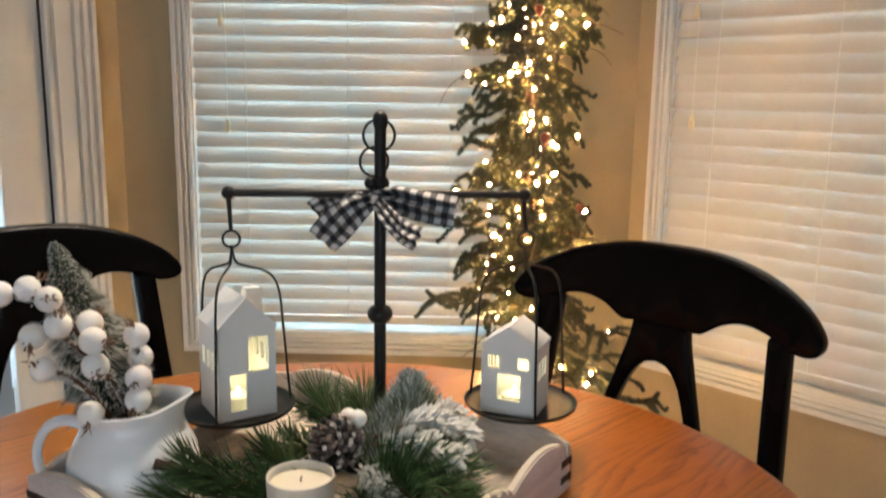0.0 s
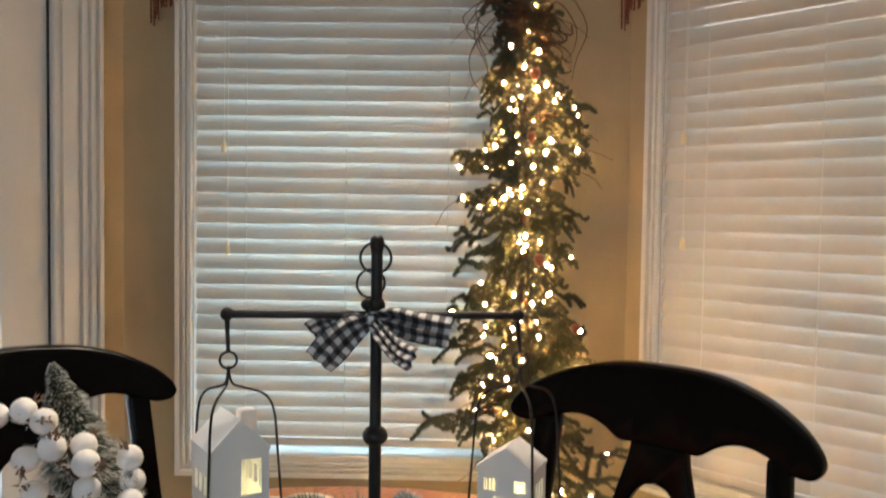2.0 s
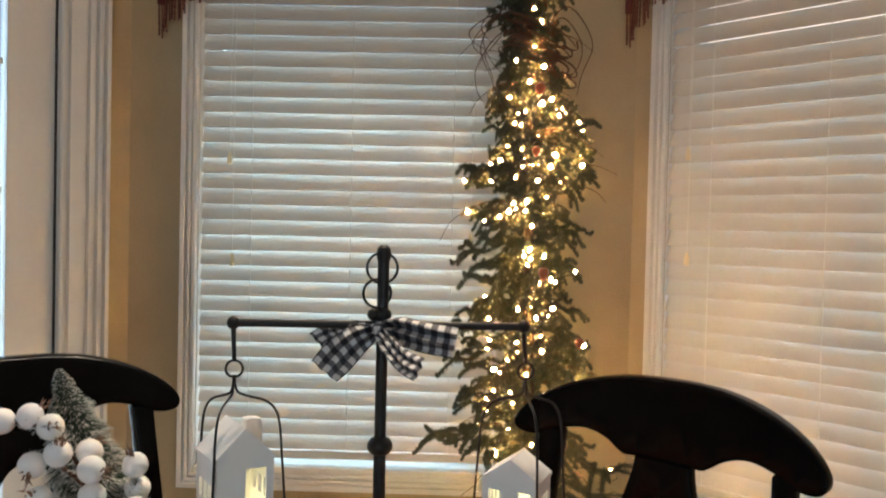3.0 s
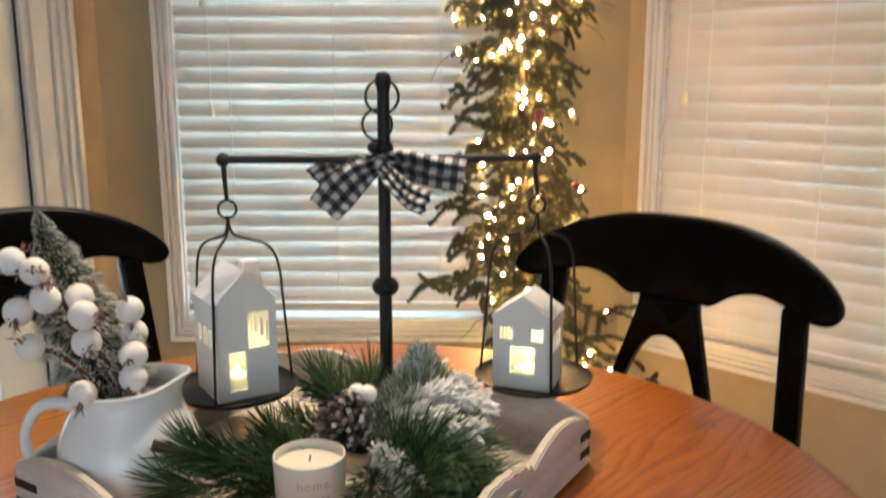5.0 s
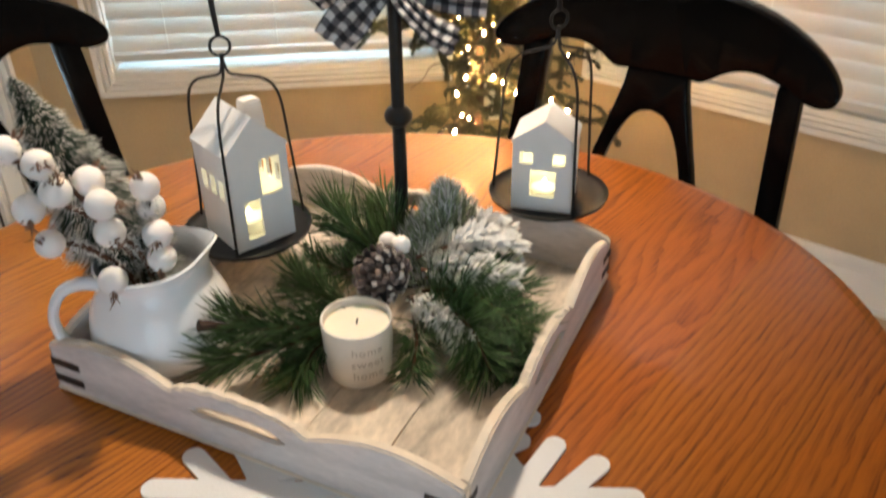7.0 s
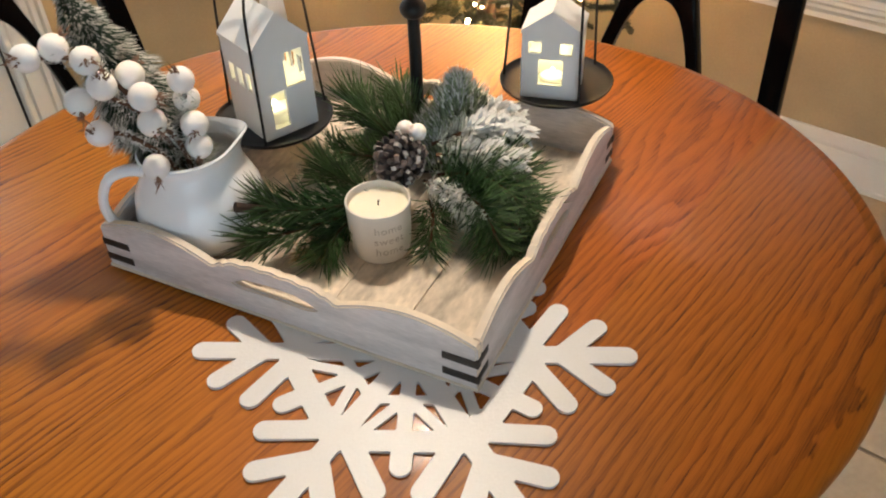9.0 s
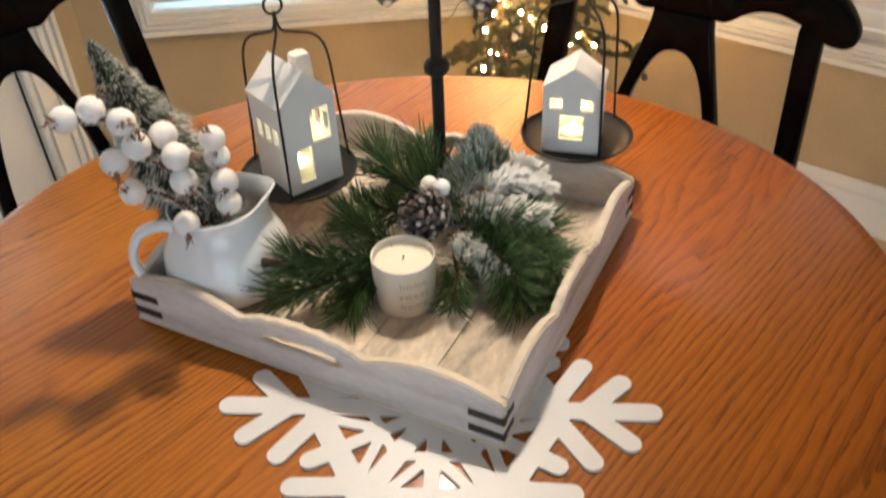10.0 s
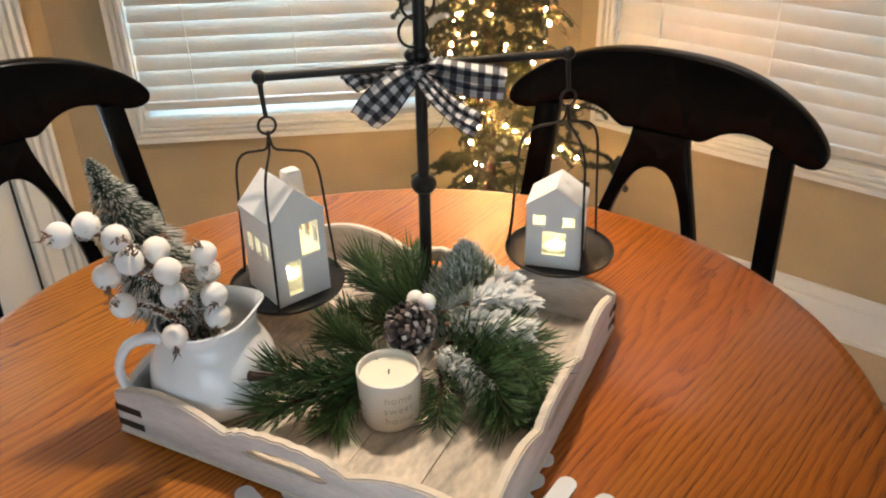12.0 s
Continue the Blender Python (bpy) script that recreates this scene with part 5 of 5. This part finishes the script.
def fir():
    bx, by = 0.258, 2.075
    ob = thing("christmas_tree", pose(bx, by, FZ), "slim artificial fir with short drooping branches", "tree")
    local = random.Random(42)
    trunk = [(bx + 0.004, by, 0.02), (bx + 0.006, by, 0.6), (bx - 0.004, by + 0.004, 1.2), (bx - 0.018, by, 1.76)]
    in_world("trunk", tube(trunk, [0.022, 0.006], 10, n=16), BARK, ob)
    in_world("stand", lathe([(0, FZ), (0.13, FZ), (0.13, 0.005), (0.05, 0.02), (0.034, 0.08), (0, 0.08)], 24, m=pose(bx, by, 0)), BARK, ob)
    line = smooth_line(trunk, 60)
    wood, needles = bmesh.new(), []
    tips = []

    def width(z):
        # radius of the crown at a height
        ks = ((0.15, 0.21), (0.45, 0.205), (0.62, 0.185), (0.8, 0.145), (1.0, 0.122), (1.2, 0.120), (1.33, 0.126), (1.45, 0.096), (1.58, 0.072), (1.68, 0.045), (1.78, 0.03))
        for (z0, r0), (z1, r1) in zip(ks, ks[1:]):
            if z <= z1:
                return r0 + (r1 - r0) * max(0, z - z0) / (z1 - z0)
        return 0.03

    def brush(r, start, rad):
        # short needles all round a wire, out to its blunt end
        seg = sum((r[i + 1] - r[i]).length for i in range(len(r) - 1))
        for _ in range(int(seg * (1 - start) * 5200)):
            u = local.uniform(start, 1) * (len(r) - 1)
            i = min(int(u), len(r) - 2)
            p = r[i].lerp(r[i + 1], u - i)
            way = (r[i + 1] - r[i]).normalized()
            v = Vector((local.gauss(0, 1), local.gauss(0, 1), local.gauss(0, 1)))
            taper = 1 - 0.55 * (u / (len(r) - 1)) ** 3
            needles.append((p, (v.normalized() + way * 0.6).normalized() * rad * taper * local.uniform(0.6, 1.15), 0.0012))

    tier, z = 0, 0.20
    while z < 1.72:
        # rings of branches with bare stretches of trunk between them
        count = 5 if z < 0.5 else 10 if z < 1.5 else 8
        for k in range(count):
            a = 2 * math.pi * (k + local.uniform(-0.35, 0.35)) / count + tier * 1.9
            zz = z + local.gauss(0, 0.016)
            q = min(line, key=lambda p: abs(p.z - zz))
            lump = noise.noise(Vector((math.cos(a) * 1.4 + 4, math.sin(a) * 1.4, zz * 6.5)))
            if lump < -0.38:
                continue
            reach = width(zz) * local.choice((0.55, 0.75, 0.9, 1.0, 1.18)) * local.uniform(0.9, 1.08) * (1 + 0.6 * lump)
            d = Vector((math.cos(a), math.sin(a) * 0.95, 0))
            sideways = Vector((-d.y, d.x, 0))
            sw = local.uniform(-0.6, 0.6)
            droop = local.uniform(-0.15, 0.35)
            hook = local.choice((-0.020, 0.004, 0.012, 0.022))
            o = Vector((q.x, q.y, zz))
            pts = [o, o + d * reach * 0.4 + sideways * sw * reach * 0.12 + Vector((0, 0, reach * 0.16)),
                   o + d * reach * 0.75 + sideways * sw * reach * 0.4 + Vector((0, 0, -reach * droop * 0.35)),
                   o + d * reach * 0.95 + sideways * sw * reach * 0.6 + Vector((0, 0, -reach * droop * 0.8)),
                   o + d * reach * 1.0 + sideways * sw * reach * 0.72 + Vector((0, 0, -reach * droop + hook))]
            c = smooth_line(pts, 11)
            tube(c, [0.0026, 0.001], 4, wood)
            tips.append((c, d))
            brush(c, 0.06, local.uniform(0.011, 0.0165))
            for side in range(local.randint(5, 8)):
                i = local.randint(1, 8)
                s = 1 if side % 2 else -1
                ln = 0.022 + reach * local.uniform(0.10, 0.24)
                e = c[i] + (d * 0.6 + sideways * s * local.uniform(0.5, 1.0)).normalized() * ln + Vector((0, 0, local.uniform(-0.035, 0.02)))
                tip = e + (d * 0.4 + sideways * s * 0.3) * 0.015 + Vector((0, 0, local.choice((-0.012, -0.006, 0.008))))
                r = smooth_line([c[i], (c[i] + e) / 2 + Vector((0, 0, 0.012)), e, tip], 8)
                tube(r, [0.0016, 0.0008], 4, wood)
                brush(r, 0.0, local.uniform(0.010, 0.015))
        tier += 1
        z += local.uniform(0.050, 0.066) if z > 0.5 else 0.075
    w = in_world("branch_wire", wood, BARK, ob, "brown wire branches")
    w["kind"] = "stuff"
    spikes_in_world("crown", needles, NEEDLE2, ob, "dark olive needles", "stuff")
    # wild vine twigs pushed into the tree
    for k in range(40):
        # a loose coil of vine near the top, sloping down to one side
        a0, r = local.uniform(0, 6.28), local.uniform(0.035, 0.105)
        lift = local.uniform(1.53, 1.645)
        coil = [Vector((bx + 0.005 + r * math.cos(a0 + i * 0.55), by + r * math.sin(a0 + i * 0.55), lift - 0.45 * r * math.cos(a0 + i * 0.55) + local.uniform(-0.004, 0.004))) for i in range(local.randint(5, 9))]
        in_world("vine_twig", tube(coil, [0.0028, 0.0012], 5, n=26), TWIG, ob)
    for k in range(26):
        if k < 9:
            z, spread = local.uniform(1.48, 1.66), local.uniform(0.08, 0.15)
        else:
            z, spread = local.uniform(0.45, 1.45), local.uniform(0.10, 0.17)
        a = local.uniform(math.pi * 0.85, math.pi * 2.15)
        d = Vector((math.cos(a), math.sin(a), 0))
        p = Vector((bx - 0.01, by, z)) + d * 0.05
        pts = [p]
        up = local.uniform(-0.2, 0.7)
        for i in range(4):
            p = p + (d + Vector((local.uniform(-0.6, 0.6), local.uniform(-0.3, 0.3), up))) * spread * 0.26
            up -= local.uniform(0.1, 0.6)
            pts.append(p)
        in_world("vine_twig", tube(pts, [0.0017, 0.0006], 5, n=14), TWIG, ob)
    for k in range(9):
        # long wild shoots that arch out from the top and hang down
        way = -1 if k < 7 else 1
        out, drop = local.uniform(0.10, 0.17), local.uniform(0.06, 0.20)
        y = by - local.uniform(0.0, 0.06)
        top = local.uniform(1.60, 1.69)
        arch = [(bx + way * 0.01, y, top - 0.05), (bx + way * out * 0.55, y, top + local.uniform(-0.01, 0.03)), (bx + way * out, y, top - drop * 0.35), (bx + way * out * local.uniform(0.8, 1.0), y, top - drop * 0.75), (bx + way * out * local.uniform(0.5, 0.85), y, top - drop)]
        in_world("vine_twig", tube(arch, [0.0019, 0.0007], 5, n=20), TWIG, ob)
    return tips, local


def tree_lights(tips, local):
    bx, by = 0.258, 2.075
    ob = thing("string_lights", pose(bx, by, 0.9), "warm white mini string lights wound through the tree, glowing", "lights")
    bm = lathe([(0, -0.003), (0.003, -0.003), (0.0048, 0.003), (0.0045, 0.008), (0.002, 0.0115), (0, 0.012)], 8)
    bulb = mesh_of(bm, "bulb", BULBM)
    sock = mesh_of(lathe([(0, -0.010), (0.0026, -0.010), (0.0028, -0.002), (0, -0.002)], 6), "socket", WIRE)
    spots = []
    for c, d in tips:
        if d.y > 0.45:
            continue
        low = c[0].z < 0.74
        for i in (2, 4, 6, 8):
            # more of them close to the trunk, and a dense tangle near the bottom
            if local.random() < (0.42 if low else 0.30 if i < 6 else 0.26):
                spots.append(c[i] + Vector((local.uniform(-0.025, 0.025), local.uniform(-0.012, 0.004) if low else local.uniform(-0.040, -0.012), local.uniform(-0.025, 0.025))))
    spots = [p for p in spots if p.z > 0.3 and (p.z < 1.50 or local.random() < 0.22)]
    for p in spots:
        m = pose(p.x - bx, p.y - by, p.z - 0.9, local.uniform(-70, 70), local.uniform(-70, 70), 0) @ Matrix.Scale(local.uniform(0.4, 0.78), 4)
        b = part("bulb", bulb, BULBM, ob, m=m)
        part("socket", sock, WIRE, b)
    order = sorted(spots, key=lambda p: p.z + 0.06 * math.sin(6 * math.atan2(p.y - by, p.x - bx)))
    for i in range(0, len(order) - 1, 12):
        run_pts = order[i:i + 13]
        if len(run_pts) > 2:
            in_world("wire", tube([p + Vector((0, 0.008, -0.004)) for p in run_pts], 0.0008, 4, n=len(run_pts) * 4), WIRE, ob)


tree_lights(*fir())


def ornament(p, r, label):
    bm = lathe([(0, -1.35 * r), (0.35 * r, -1.1 * r), (0.8 * r, -0.4 * r), (r, 0.2 * r), (0.75 * r, 0.8 * r), (0.25 * r, 1.05 * r), (0, 1.1 * r)], 14)
    ob = thing("ornament", pose(*p), label, "ornament", "ornaments on the tree")
    part("body", bm, RED, ob)
    part("cap", lathe([(0, r), (0.3 * r, r), (0.3 * r, 1.35 * r), (0, 1.35 * r)], 8), TWIG, ob)


for p, r in (((0.262, 1.95, 1.475), 0.013), ((0.275, 1.90, 1.055), 0.013), ((0.33, 1.93, 0.66), 0.013), ((0.245, 2.04, 1.742), 0.016), ((0.36, 1.91, 0.90), 0.011), ((0.255, 1.93, 1.33), 0.011)):
    ornament(p, r, "small dark red drop ornament hanging on the tree")

# ---- floor tiles ----
tile = mesh_of(box((0.298, 0.298, 0.012), (0, 0, -0.006), 0.002), "tile", TILE, smooth=False)


def inside(x, y):
    return -2.2 < x < 1.95 and -2.9 < y < 2.3 and x + y < 2.9 and y - x < 3.15


for i in range(-14, 15):
    for j in range(-14, 15):
        u, v = 0.307 * i, 0.307 * j
        a = radians(45)
        x, y = u * math.cos(a) - v * math.sin(a) + 0.06, u * math.sin(a) + v * math.cos(a) + 0.2
        if inside(x, y) and y > -1.6:
            part("tile", tile, TILE, floor, m=pose(x, y, FZ - 0.0, 0, 0, 45))
